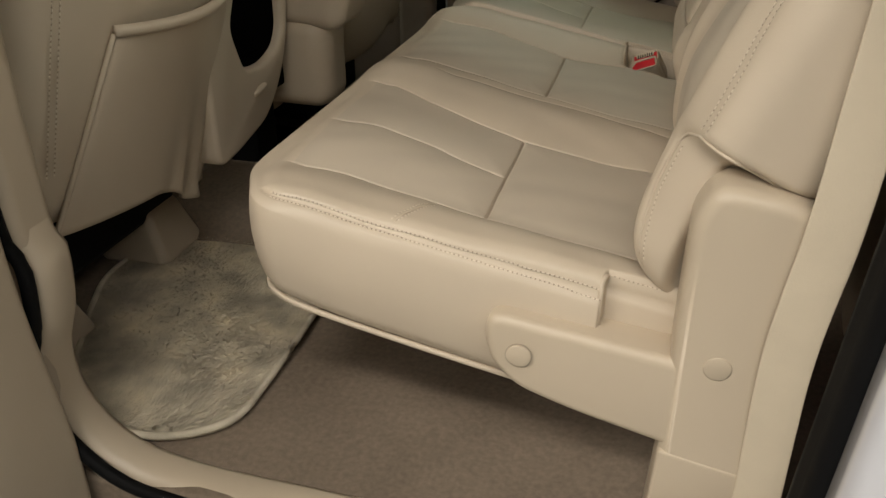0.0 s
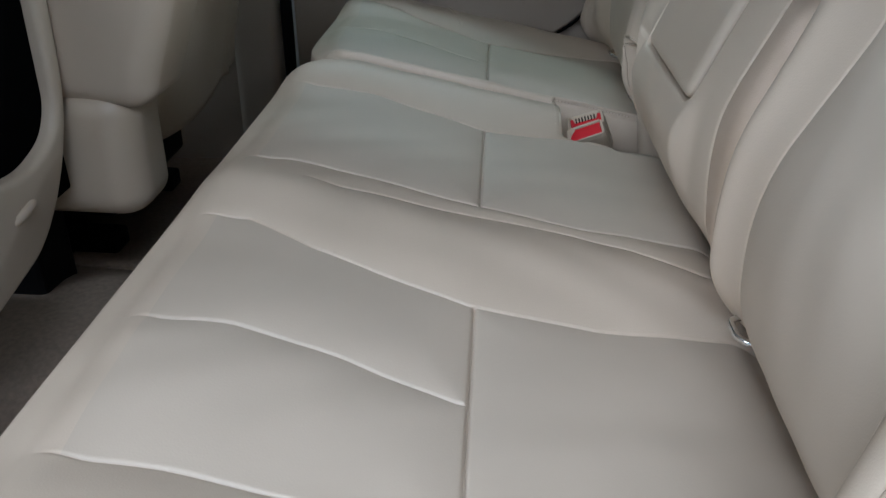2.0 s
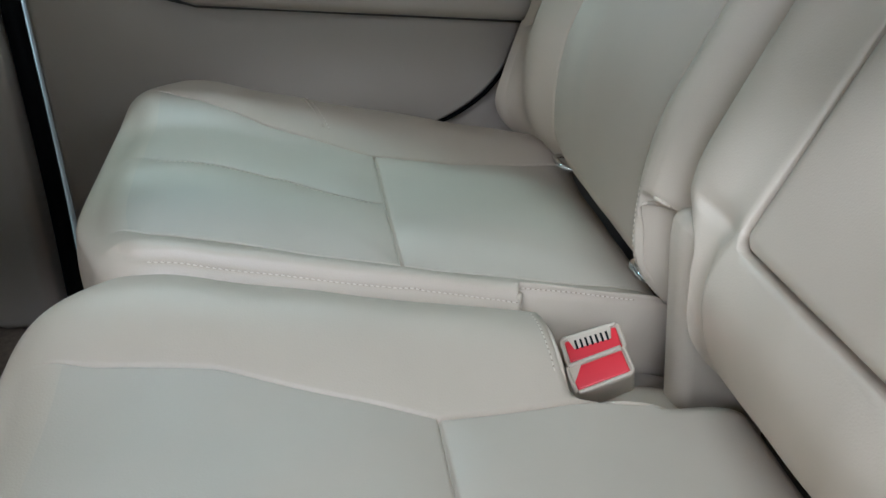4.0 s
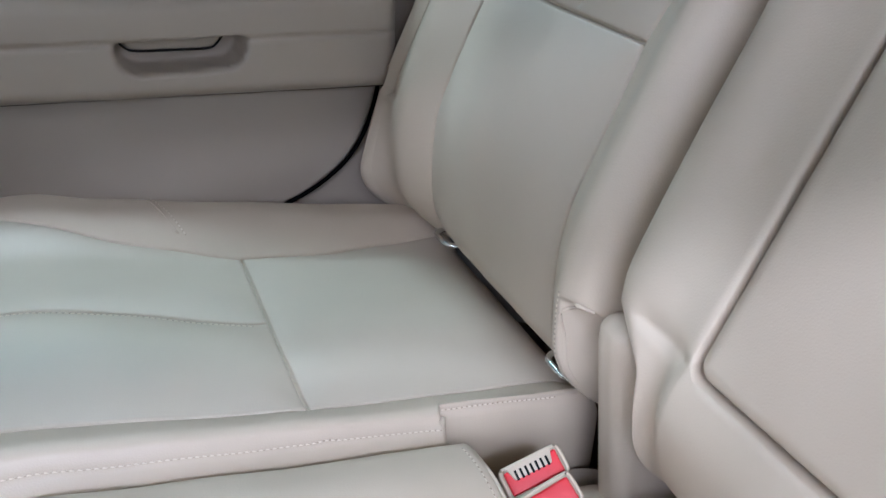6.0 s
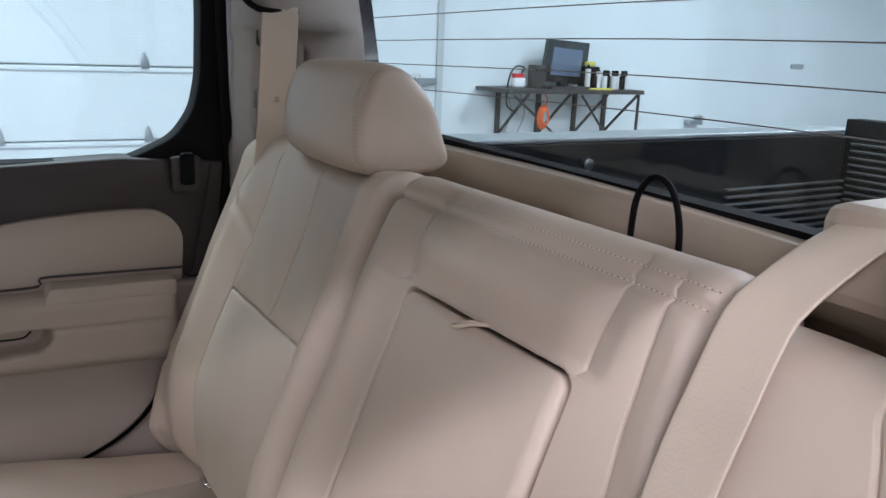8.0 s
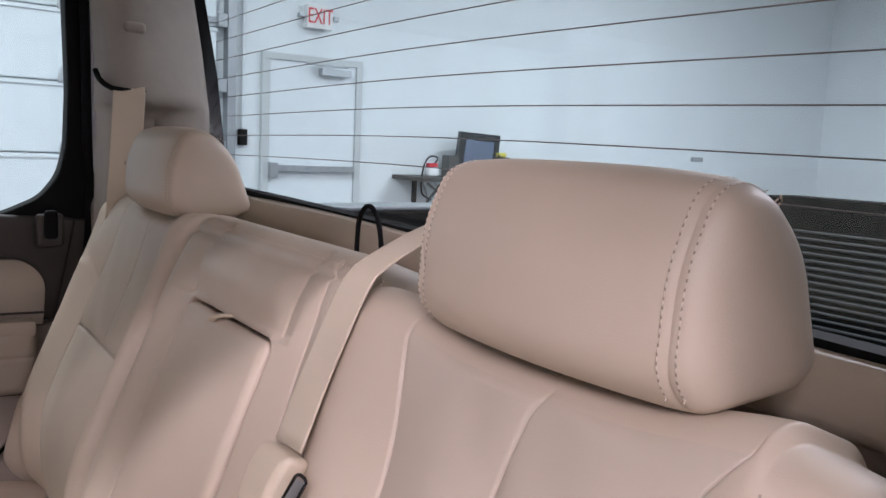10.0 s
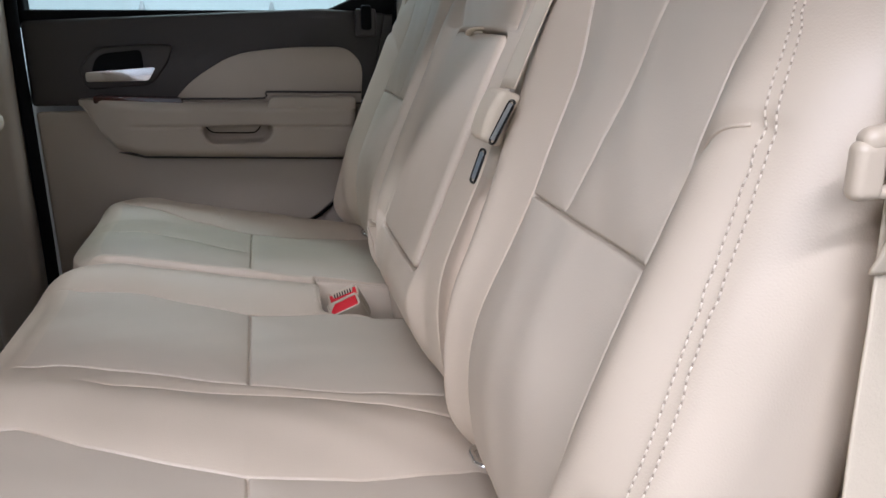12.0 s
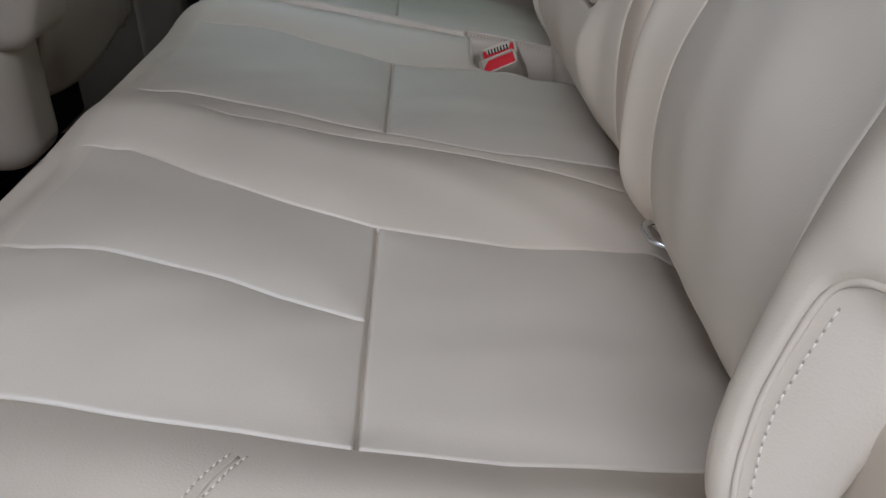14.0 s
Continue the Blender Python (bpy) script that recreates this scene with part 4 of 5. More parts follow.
def cushion(name_, label, y0, y1, seams, hump, lines, crosses, inserts, step, notch=False, turn=(0.66, 0.66)):
    """lines: seams along the cushion with where they begin and end; crosses: seams across it."""
    t = thing("bench_cushion", label, "car seat", "rear bench seat")
    ref = -0.23
    refs = [float(line_at(s, ref)) for s, _, _ in lines]
    p, nrm, q = rounded((-0.528, y0, 0.246), (0.059, y1, TOP), (0.04, 0.026, 0.034), (0.006, 0.006, 0.012), ((ref, step), refs, ()))
    x, yg, z = p[:, 0].copy(), p[:, 1].copy(), p[:, 2].copy()
    w = np.clip(nrm[:, 2] * 1.3, 0, 1) * (z > 0.36)
    y = bend(x, yg, [s for s, _, _ in lines], ref, y0, y1)
    dz = np.zeros_like(x)
    dmin = np.full(x.shape, 9.0)
    fade = smooth01(x, -0.52, -0.46)
    for (s, a, b), yk in zip(lines, refs):
        k = smooth01(x, a - 0.02, a + 0.02) * (1 - smooth01(x, b - 0.003, b + 0.003))
        d = np.abs(yg - yk)
        dz -= groove(d, 0.0026, 0.0011) * k
        dmin = np.minimum(dmin, np.where(k > 0.02, d + 0.03 * (1 - k), 9.0))
    for i, j in crosses:
        inside = (yg > refs[i] - 0.001) & (yg < refs[j] + 0.001)
        d = np.abs(x - ref)
        dz -= groove(d, 0.0056, 0.0013) * inside
        dmin = np.minimum(dmin, np.where(inside, d, 9.0))
    dz -= 0.0075 * np.exp(-dmin / 0.026) * (0.25 + 0.75 * fade)
    dz += hump(x, y) + wrinkle(x, y) - 0.004 - (0.009 * (1 - smooth01(y, 0.40, 0.66)) if notch else 0.0)
    c = np.stack([x, yg], 1)[q].mean(1)
    nz = nrm[q].mean(1)[:, 2]
    mi = np.zeros(len(q), int)
    for i, j in inserts:
        mi |= ((c[:, 1] > refs[i]) & (c[:, 1] < refs[j]) & (nz > 0.9) & (c[:, 0] > -0.49)).astype(int)
    p = p.copy()
    p[:, 1] = y
    ang = np.arccos(np.clip(nrm[:, 2], -1, 1))
    on = (np.abs(nrm[:, 1]) > 0.2) & (z > 0.36)
    rim = 0.0045 * np.exp(-(((ang - np.interp(x, [-0.5, -0.08], turn)) * 0.03 / 0.0026) ** 2)) * on
    low = np.clip((TOP - z) / 0.16, 0, 1)
    p[:, 1] += np.sign(nrm[:, 1]) * (0.012 * np.sin(np.pi * low) * np.abs(nrm[:, 1]) - rim)
    p[:, 0] -= np.clip(-nrm[:, 0], 0, 1) * (0.012 * np.sin(np.pi * low) - 0.004 * low ** 1.5)
    p[:, 1] += np.clip(-nrm[:, 1], 0, 1) * 0.024 * smooth01(x, step - 0.003, step + 0.003)
    front = 1 - smooth01(x, -0.528, -0.36)
    for ye in (y0, y1):
        near = np.exp(-((np.abs(yg - ye) / 0.055) ** 2))
        p[:, 0] += 0.038 * near * front
    p[:, 2] += dz * w + lift(x) - rim * 0.7 - 0.016 * np.exp(-(((x + 0.54) / 0.07) ** 2)) * w
    if notch:
        dx, dy = np.maximum(-0.108 - x, 0), np.maximum(0.872 - y, 0)
        k = 1 - smooth01(np.hypot(dx, dy), 0.001, 0.009)
        p[:, 2] -= k * 0.075 * (z > 0.35)
    mesh_of("cushion", p, q, [leather, insert], t, "", mindex=mi)
    fn = face_normals(p, q)
    up = (nrm[:, 2] > 0.3) & (z > 0.36)
    SURF[name_] = (np.stack([x, y], 1)[up], p[up], fn[up])
    for side_ in (-1, 1):
        rim_ = on & (nrm[:, 1] * side_ > 0.05)
        SURF[name_ + ("_near_rim" if side_ < 0 else "_far_rim")] = (np.stack([x, ang * 0.03], 1)[rim_], p[rim_], fn[rim_])
    zb = 0.246
    lo = [(-0.02, y0 + 0.02, zb + lift(-0.02)), (-0.2, y0 + 0.008, zb + 0.004 + lift(-0.2)), (-0.4, y0 + 0.008, zb + 0.004 + lift(-0.4)), (-0.472, y0 + 0.014, zb + 0.004 + lift(-0.49)), (-0.500, y0 + 0.046, zb + 0.004 + lift(-0.52)),
          (-0.518, y0 + 0.14, zb + 0.004 + lift(-0.52)), (-0.518, y1 - 0.14, zb + 0.004 + lift(-0.52)), (-0.500, y1 - 0.05, zb + 0.004 + lift(-0.52)), (-0.42, y1 - 0.01, zb + lift(-0.45)), (-0.02, y1 - 0.02, zb + lift(-0.02))]
    tube("piping", lo, 0.004, leather, t, "worn sewn welt along the bottom edge", step=0.012)
    return t


N_ = NEAR_SEAMS
bench = cushion("wide", "wide beige leather rear bench cushion with sewn seams", 0.022, 0.985, N_, near_hump,
                [(N_[0], -0.49, 1), (N_[1], -0.49, -0.233), (N_[2], -0.49, 1), (N_[4], -0.40, 1), (N_[5], -0.49, 1), (N_[6], -0.49, 1)], [(0, 2), (4, 5)], [(0, 2), (4, 5)], -0.074, notch=True, turn=(0.74, 1.02))
F_ = FAR_SEAMS
bench2 = cushion("narrow", "narrow beige leather rear bench cushion beside the far door", 0.995, 1.44, F_, far_hump,
                 [(F_[0], -0.49, 1), (F_[1], -0.49, -0.233), (F_[2], -0.49, 1)], [(0, 2)], [(0, 2)], -0.122)


# welt and stitching round the buckle opening
notch_line = [(-0.018, 0.862), (-0.05, 0.862), (-0.085, 0.862), (-0.108, 0.866), (-0.118, 0.876), (-0.120, 0.89), (-0.120, 0.92), (-0.120, 0.955)]
tube("piping", [on_surface("wide", a, b, 0.0002)[0] for a, b in notch_line], 0.0021, leather, bench, "sewn welt round the buckle opening", step=0.006)
sew(bench, "wide", [(-0.1275, 0.885), (-0.1275, 0.92), (-0.1275, 0.955)])

# twin-needle stitching along the outer rim of the cushion
for off in (-0.11, 0.11):
    sew(bench, "wide_near_rim", [(x, (float(np.interp(x, [-0.5, -0.08], [0.74, 1.02])) + off) * 0.03) for x in np.linspace(-0.50, -0.08, 14)], "cream twin-needle stitching", thick=0.0011)
sew(bench2, "narrow_near_rim", [(x, 0.80 * 0.03) for x in np.linspace(-0.48, -0.13, 10)])
sew(bench2, "narrow_near_rim", [(x, 0.60 * 0.03) for x in np.linspace(-0.115, 0.0, 5)])
sew(bench, "wide_near_rim", [(x, 0.60 * 0.03) for x in np.linspace(-0.066, -0.01, 3)])
for off in (-0.0042, 0.0042):
    sew(bench, "wide", [(-0.315 + off, 0.040), (-0.304 + off, 0.065), (-0.290 + off, 0.097)], "cream twin-needle stitching")
tube("piping", [on_surface("wide", a, b, 0.0002)[0] for a, b in ((-0.315, 0.038), (-0.309, 0.052), (-0.303, 0.065), (-0.297, 0.08), (-0.289, 0.098))], 0.0011, leather, bench, "sewn welt", step=0.006)
sew(bench2, "narrow", [(x, float(line_at(FAR_SEAMS[1], x)) - 0.007) for x in np.linspace(-0.47, -0.25, 9)])
seam_ = [(-0.325, 1.437), (-0.316, 1.42), (-0.305, 1.395), (-0.292, 1.362)]
tube("piping", [on_surface("narrow", a, b, 0.0)[0] for a, b in seam_], 0.0014, leather, bench2, "sewn welt", step=0.006)
sew(bench2, "narrow", [(a + 0.007, b) for a, b in seam_])
for b_, y_, k_ in ((bench2, 1.0, -0.1245), (bench, 0.0275, -0.0765)):
    tube("piping", [(k_, y_ - 0.0035, 0.30), (k_, y_ - 0.006, 0.345), (k_, y_ - 0.001, TOP - 0.040), (k_, y_ + 0.004, TOP - 0.026), (k_ + 0.004, y_ + 0.014, TOP - 0.021)], 0.0036, leather, b_, "sewn welt", step=0.006)

# ---- backrests ----
SD, ND, O = Vector((0.371, 0, 0.928)), Vector((-0.928, 0, 0.371)), Vector((-0.07, 0, 0.40))


def back_world(p):
    """(along the back, across, out of the back) to the world."""
    w = np.empty_like(p)
    w[:, 0] = O.x + SD.x * p[:, 0] + ND.x * p[:, 2]
    w[:, 1] = p[:, 1]
    w[:, 2] = O.z + SD.z * p[:, 0] + ND.z * p[:, 2]
    return w


def bw(s, y, n):
    return tuple(float(v) for v in back_world(np.array([[s, y, n]]))[0])


NB = [
    [(0.05, 0.375), (0.145, 0.370), (0.309, 0.364), (0.415, 0.373), (0.516, 0.390), (0.55, 0.398)],
    [(0.08, 0.106), (0.172, 0.108), (0.23, 0.111), (0.308, 0.119), (0.37, 0.122), (0.45, 0.126), (0.51, 0.116), (0.545, 0.100)],
    [(0.308, 0.119), (0.309, 0.364)],
    [(0.315, 0.276), (0.36, 0.268), (0.42, 0.261), (0.517, 0.245), (0.54, 0.240)],
    [(0.0, 0.044), (0.045, 0.048), (0.067, 0.055), (0.098, 0.061), (0.132, 0.063), (0.158, 0.064), (0.170, 0.054), (0.182, 0.032), (0.215, 0.033), (0.264, 0.037), (0.312, 0.041), (0.36, 0.046), (0.406, 0.051), (0.438, 0.057), (0.475, 0.066), (0.513, 0.082), (0.56, 0.092)],
    [(0.366, 0.121), (0.390, 0.104), (0.408, 0.080), (0.416, 0.058)],
]
FB = [
    [(0.03, 1.03), (0.325, 1.048), (0.44, 1.025), (0.55, 1.01)],
    [(0.03, 1.310), (0.17, 1.315), (0.322, 1.308), (0.44, 1.298), (0.55, 1.285)],
    [(0.325, 1.048), (0.322, 1.308)],
    [(0.335, 1.15), (0.44, 1.14), (0.55, 1.14)],
    [(0.40, 1.30), (0.43, 1.34), (0.455, 1.40)],
    [(0.17, 1.44), (0.343, 1.415), (0.496, 1.38)],
]
CB = [
    [(0.05, 0.530), (0.16, 0.546), (0.28, 0.540), (0.50, 0.545), (0.56, 0.545)],
    [(0.455, 0.600), (0.53, 0.590)],
    [(0.46, 0.864), (0.54, 0.858)],
    [(0.545, 0.50), (0.548, 0.73), (0.545, 0.95)],
    [(0.145, 0.585), (0.145, 0.86)],
]


def tuck(s):
    return 0.085 * np.clip((0.20 - s) / 0.20, 0, 1) ** 2 + 0.045 * np.clip((0.065 - s) / 0.065, 0, 1) ** 2


def back_pad(key, name, parent, y0, y1, lines, crosses, soft, ins, extra=None, side=0, fine=((), ()), worn=None):
    """lines: seams up the back with where they begin and end; crosses: (height, first, last line)."""
    ref = 0.31
    refs = [float(line_at(s, ref)) for s, _, _ in lines]
    p, nrm, q = rounded((0.0, y0, -0.135), (0.572, y1, 0.0), (0.045, 0.026, 0.045), (0.006, 0.006, 0.016), ([c for c, _, _ in crosses] + list(fine[0]), refs + list(fine[1]), ()))
    s, yg = p[:, 0].copy(), p[:, 1].copy()
    w = np.clip(nrm[:, 2] * 1.3, 0, 1)
    y = bend(s, yg, [l for l, _, _ in lines], ref, y0, y1)
    dn = np.zeros_like(s)
    dmin = np.full(s.shape, 9.0)
    for (l, a, b), yk in zip(lines, refs):
        k = smooth01(s, a - 0.003, a + 0.003) * (1 - smooth01(s, b - 0.02, b + 0.02))
        d = np.abs(yg - yk)
        dn -= groove(d, 0.0030, 0.0011) * k
        dmin = np.minimum(dmin, np.where(k > 0.02, d, 9.0))
    for c, i, j in crosses:
        ya, yb = (refs[i] if i is not None else y0), (refs[j] if j is not None else y1)
        inside = (yg > ya - 0.001) & (yg < yb + 0.001)
        d = np.abs(s - c)
        dn -= groove(d, 0.0065, 0.0014) * inside
        dmin = np.minimum(dmin, np.where(inside, d, 9.0))
    for l in soft:
        d = dist(s, y, l)
        dn -= 0.0045 * np.exp(-((d / 0.008) ** 2))
    dn -= 0.009 * np.exp(-dmin / 0.028) * (1 - 0.8 * smooth01(s, 0.42, 0.54) * (side != 0))
    dn += wrinkle(s * 0.8, y)
    if extra:
        dn = dn + extra(s, y)
    mi = np.zeros(len(q), int)
    if ins:
        c = np.stack([s, yg], 1)[q].mean(1)
        mi = ((c[:, 1] > refs[ins[0]]) & (c[:, 1] < refs[ins[1]]) & (nrm[q].mean(1)[:, 2] > 0.9) & (c[:, 0] > 0.05)).astype(int)
    if worn is not None:
        c = np.stack([s, yg], 1)[q].mean(1)
        mi = ((c[:, 1] < refs[worn]) & (c[:, 0] < 0.30)).astype(int)
    p = p.copy()
    n0 = p[:, 2].copy()
    meet = np.interp(s, [0.0, 0.13, 0.2, 0.3, 0.45, 0.57], [-0.05, -0.045, -0.036, -0.024, 0.018, 0.020])
    y = y + meet * (np.exp(-(((yg - y1) / 0.07) ** 2)) if key == "near" else np.exp(-(((yg - y0) / 0.05) ** 2)) if key == "centre" else 0.0)
    if key == "centre":
        y = y + np.interp(s, [0.0, 0.06, 0.115, 0.13, 0.150, 0.17], [-0.056, -0.056, -0.048, -0.028, -0.004, 0.0]) * np.exp(-(((y1 - yg) / 0.05) ** 2))
    p[:, 1] = y
    wingmask = np.exp(-(((yg - y0) / 0.075) ** 4)) if side < 0 else np.exp(-(((y1 - yg) / 0.075) ** 4)) if side > 0 else 0 * s
    p[:, 2] += w * dn - tuck(s) * np.clip((n0 + 0.135) / 0.09, 0, 1) * (1 - 0.8 * wingmask)
    if key == "far":
        gap = np.hypot(np.maximum(s - 0.112, 0), np.maximum(y - 0.988, 0))
        p[:, 2] -= 0.10 * (1 - smooth01(gap, 0.0, 0.005)) * np.clip((n0 + 0.135) / 0.10, 0, 1)
    if side:
        outer = (yg - y0) if side < 0 else (y1 - yg)
        p[:, 0] -= (0.012 if side < 0 else 0.014) * (1 - smooth01(outer, 0.0, 0.10)) * smooth01(s, 0.36, 0.57)
        p[:, 0] -= (0.022 if side < 0 else 0.0) * smooth01(s, 0.44, 0.572)
        p[:, 0] -= 0.016 * np.exp(-(((y - (0.259 if side < 0 else 1.131)) / 0.13) ** 4)) * smooth01(s, 0.50, 0.56)
    if side:
        sgn = np.sign(nrm[:, 1]) * (np.sign(nrm[:, 1]) == side)
        line = 0.174 + 0.06 * n0
        edge = smooth01(s, line - 0.010, line + 0.010)
        p[:, 1] += sgn * np.abs(nrm[:, 1]) * (0.014 * edge - (0.010 + 0.03 * smooth01(-n0, 0.03, 0.06)) * (1 - edge))
        pick = (np.abs(s - line - 0.004) < 0.0035) & (nrm[:, 1] * side > 0.2) & (n0 > -0.125)
        order = np.argsort(-n0[pick] - 2 * nrm[pick][:, 2])
        W = back_world(p + nrm * 0.0012)[pick][order]
        pts = [tuple(W[k:k + 3].mean(0)) for k in range(0, len(W) - 2, max(1, len(W) // 9))]
        tube("piping", pts, 0.0017, leather, parent, "sewn welt", step=0.006)
    world_p = back_world(p)
    front = nrm[:, 2] > 0.02
    SURF[key] = (np.stack([s, y], 1)[front], world_p[front], face_normals(world_p, q)[front])
    return mesh_of(name, world_p, q, [leather, insert if worn is None else wornleather], parent, mindex=mi)


def near_extra(s, y):
    bol = 0.018 * np.exp(-(((y - 0.075) / 0.04) ** 2)) * (1 - smooth01(s, 0.42, 0.55)) + 0.012 * np.exp(-(((y - 0.44) / 0.035) ** 2))
    lum = 0.012 * np.exp(-(((s - 0.2) / 0.09) ** 2)) * np.exp(-(((y - 0.25) / 0.1) ** 2))
    return bol + lum


def far_extra(s, y):
    bol = 0.018 * np.exp(-(((y - 1.37) / 0.04) ** 2)) * (1 - smooth01(s, 0.42, 0.55)) + 0.014 * np.exp(-(((y - 1.0) / 0.022) ** 2))
    lum = 0.012 * np.exp(-(((s - 0.2) / 0.09) ** 2)) * np.exp(-(((y - 1.17) / 0.1) ** 2))
    return bol + lum


def centre_extra(s, y):
    ds, dy = np.maximum(np.maximum(0.158 - s, s - 0.445), 0), np.maximum(np.maximum(0.614 - y, y - 0.835), 0)
    pit = 0.045 * (1 - smooth01(np.hypot(ds, dy) - 0.012, 0.0, 0.004))
    low = 0.02 * np.exp(-(((s - 0.10) / 0.05) ** 2)) * smooth01(y, 0.57, 0.60) * (1 - smooth01(y, 0.85, 0.88))
    band = 0.010 * np.exp(-(((y - 0.92) / 0.03) ** 2)) + 0.012 * np.exp(-(((s - 0.507) / 0.03) ** 2)) * smooth01(y, 0.58, 0.62) * (1 - smooth01(y, 0.84, 0.88))
    return low + band - pit


near_back = thing("rear_seat", "beige leather rear backrest with a folding centre armrest", "car seat", "rear bench seat")
back_pad("near", "backrest_pad", near_back, 0.02, 0.484, [(NB[4], -1, 0.52), (NB[1], -1, 0.54), (NB[3], 0.315, 0.54), (NB[0], -1, 0.55)], [(0.309, 1, 3)], [NB[5]], (1, 3), near_extra, side=-1, fine=((0.385, 0.396, 0.407, 0.418), ()))
back_pad("centre", "centre_pad", near_back, 0.49, 0.956, [(CB[0], -1, 0.54), (CB[1], 0.465, 0.545), (CB[2], 0.465, 0.545)], [(0.538, None, None)], [[(0.148, 0.862), (0.150, 0.885), (0.152, 0.905)]], None, centre_extra, fine=((0.1475, 0.4565), (0.6035, 0.8455)), worn=0)


def strip_warp(p, nrm):
    p = p.copy()
    p[:, 2] -= 0.6 * np.clip(0.11 - p[:, 0], 0, 1)
    return back_world(p)


soft_box("hinge_cover", (-0.09, 0.922, -0.13), (0.132, 0.966, -0.016), 0.018, leather, near_back, "soft leather filler strip", step=0.014, warp=strip_warp)

# black filler added in the recess, in place of its shadow
soft_box("latch_shade", (-0.06, 0.968, -0.16), (0.104, 0.985, -0.055), 0.004, shade_black, near_back, "black filler for the shade in the latch opening", step=0.03, warp=strip_warp)


def arm_warp(p, nrm):
    p = p.copy()
    s, y = p[:, 0], p[:, 1]
    p[:, 2] += np.clip(nrm[:, 2], 0, 1) * (0.008 * np.cos((s - 0.3) / 0.36 * math.pi) * np.cos((y - 0.725) / 0.30 * math.pi) + 0.35 * wrinkle(s, y))
    return back_world(p)


arm = soft_box("armrest", (0.1475, 0.6035, -0.04), (0.4568, 0.8455, 0.004), (0.013, 0.013, 0.006), leather, near_back, "folding leather armrest", step=(0.008, 0.008, 0.02), warp=arm_warp)
tube("pull_strap", [bw(0.464, 0.708, -0.014), bw(0.462, 0.712, 0.004), bw(0.457, 0.722, 0.012), bw(0.451, 0.734, 0.013), bw(0.450, 0.741, 0.009), bw(0.455, 0.740, 0.003), bw(0.463, 0.728, -0.014)], 0.005, webbing, near_back, "short cream pull loop", step=0.004, flat=0.4)
far_back = thing("rear_seat", "beige leather rear backrest beside the far door", "car seat", "rear bench seat")
back_pad("far", "backrest_pad", far_back, 0.962, 1.475, [(FB[0], -1, 0.54), (FB[3], 0.335, 0.54), (FB[1], -1, 0.54), (FB[5], 0.15, 0.5)], [(0.325, 0, 2)], [FB[4]], (0, 2), far_extra, side=1, fine=((0.113,), (0.989,)))
tube("pocket_welt", [on_surface("far", a, b, 0.0)[0] for a, b in ((0.02, 0.9945), (0.05, 0.9945), (0.08, 0.9945), (0.105, 0.994), (0.114, 0.990), (0.1185, 0.982), (0.1190, 0.972))], 0.0020, leather, far_back, "sewn welt round the latch opening", step=0.005)
sew(far_back, "far", [(0.02, 1.000), (0.06, 1.000), (0.10, 1.000), (0.116, 0.998)])


for off in (-0.0024, 0.0026):
    sew(near_back, "near", [(v, float(line_at(NB[4], v)) + off) for v in np.linspace(0.186, 0.53, 14)], "cream twin-needle stitching", thick=0.0009, pitch=0.0056, length=0.0038, lift_=0.0009)
for v in (0.538, 0.552):
    sew(near_back, "centre", [(v, y) for y in np.linspace(0.50, 0.95, 14)])

tube("piping", [on_surface("near", a, b, 0.0004)[0] for a, b in ((0.368, 0.119), (0.380, 0.112), (0.392, 0.102), (0.402, 0.090), (0.410, 0.076), (0.415, 0.062))], 0.0013, leather, near_back, "sewn crease", step=0.006)

# lower wing of the near backrest, in front of the plastic side cover
tube("piping", [on_surface("near", v, float(line_at(NB[4], v)) - 0.003, 0.0002)[0] for v in np.linspace(0.03, 0.150, 8)] + [on_surface("near", a, b, 0.0002)[0] for a, b in ((0.160, 0.059), (0.168, 0.052), (0.173, 0.044), (0.177, 0.036))], 0.0019, leather, near_back, "sewn welt", step=0.006)
sew(near_back, "near", [(v, float(line_at(NB[4], v)) - 0.011) for v in np.linspace(0.03, 0.15, 8)], pitch=0.0056, length=0.0039)


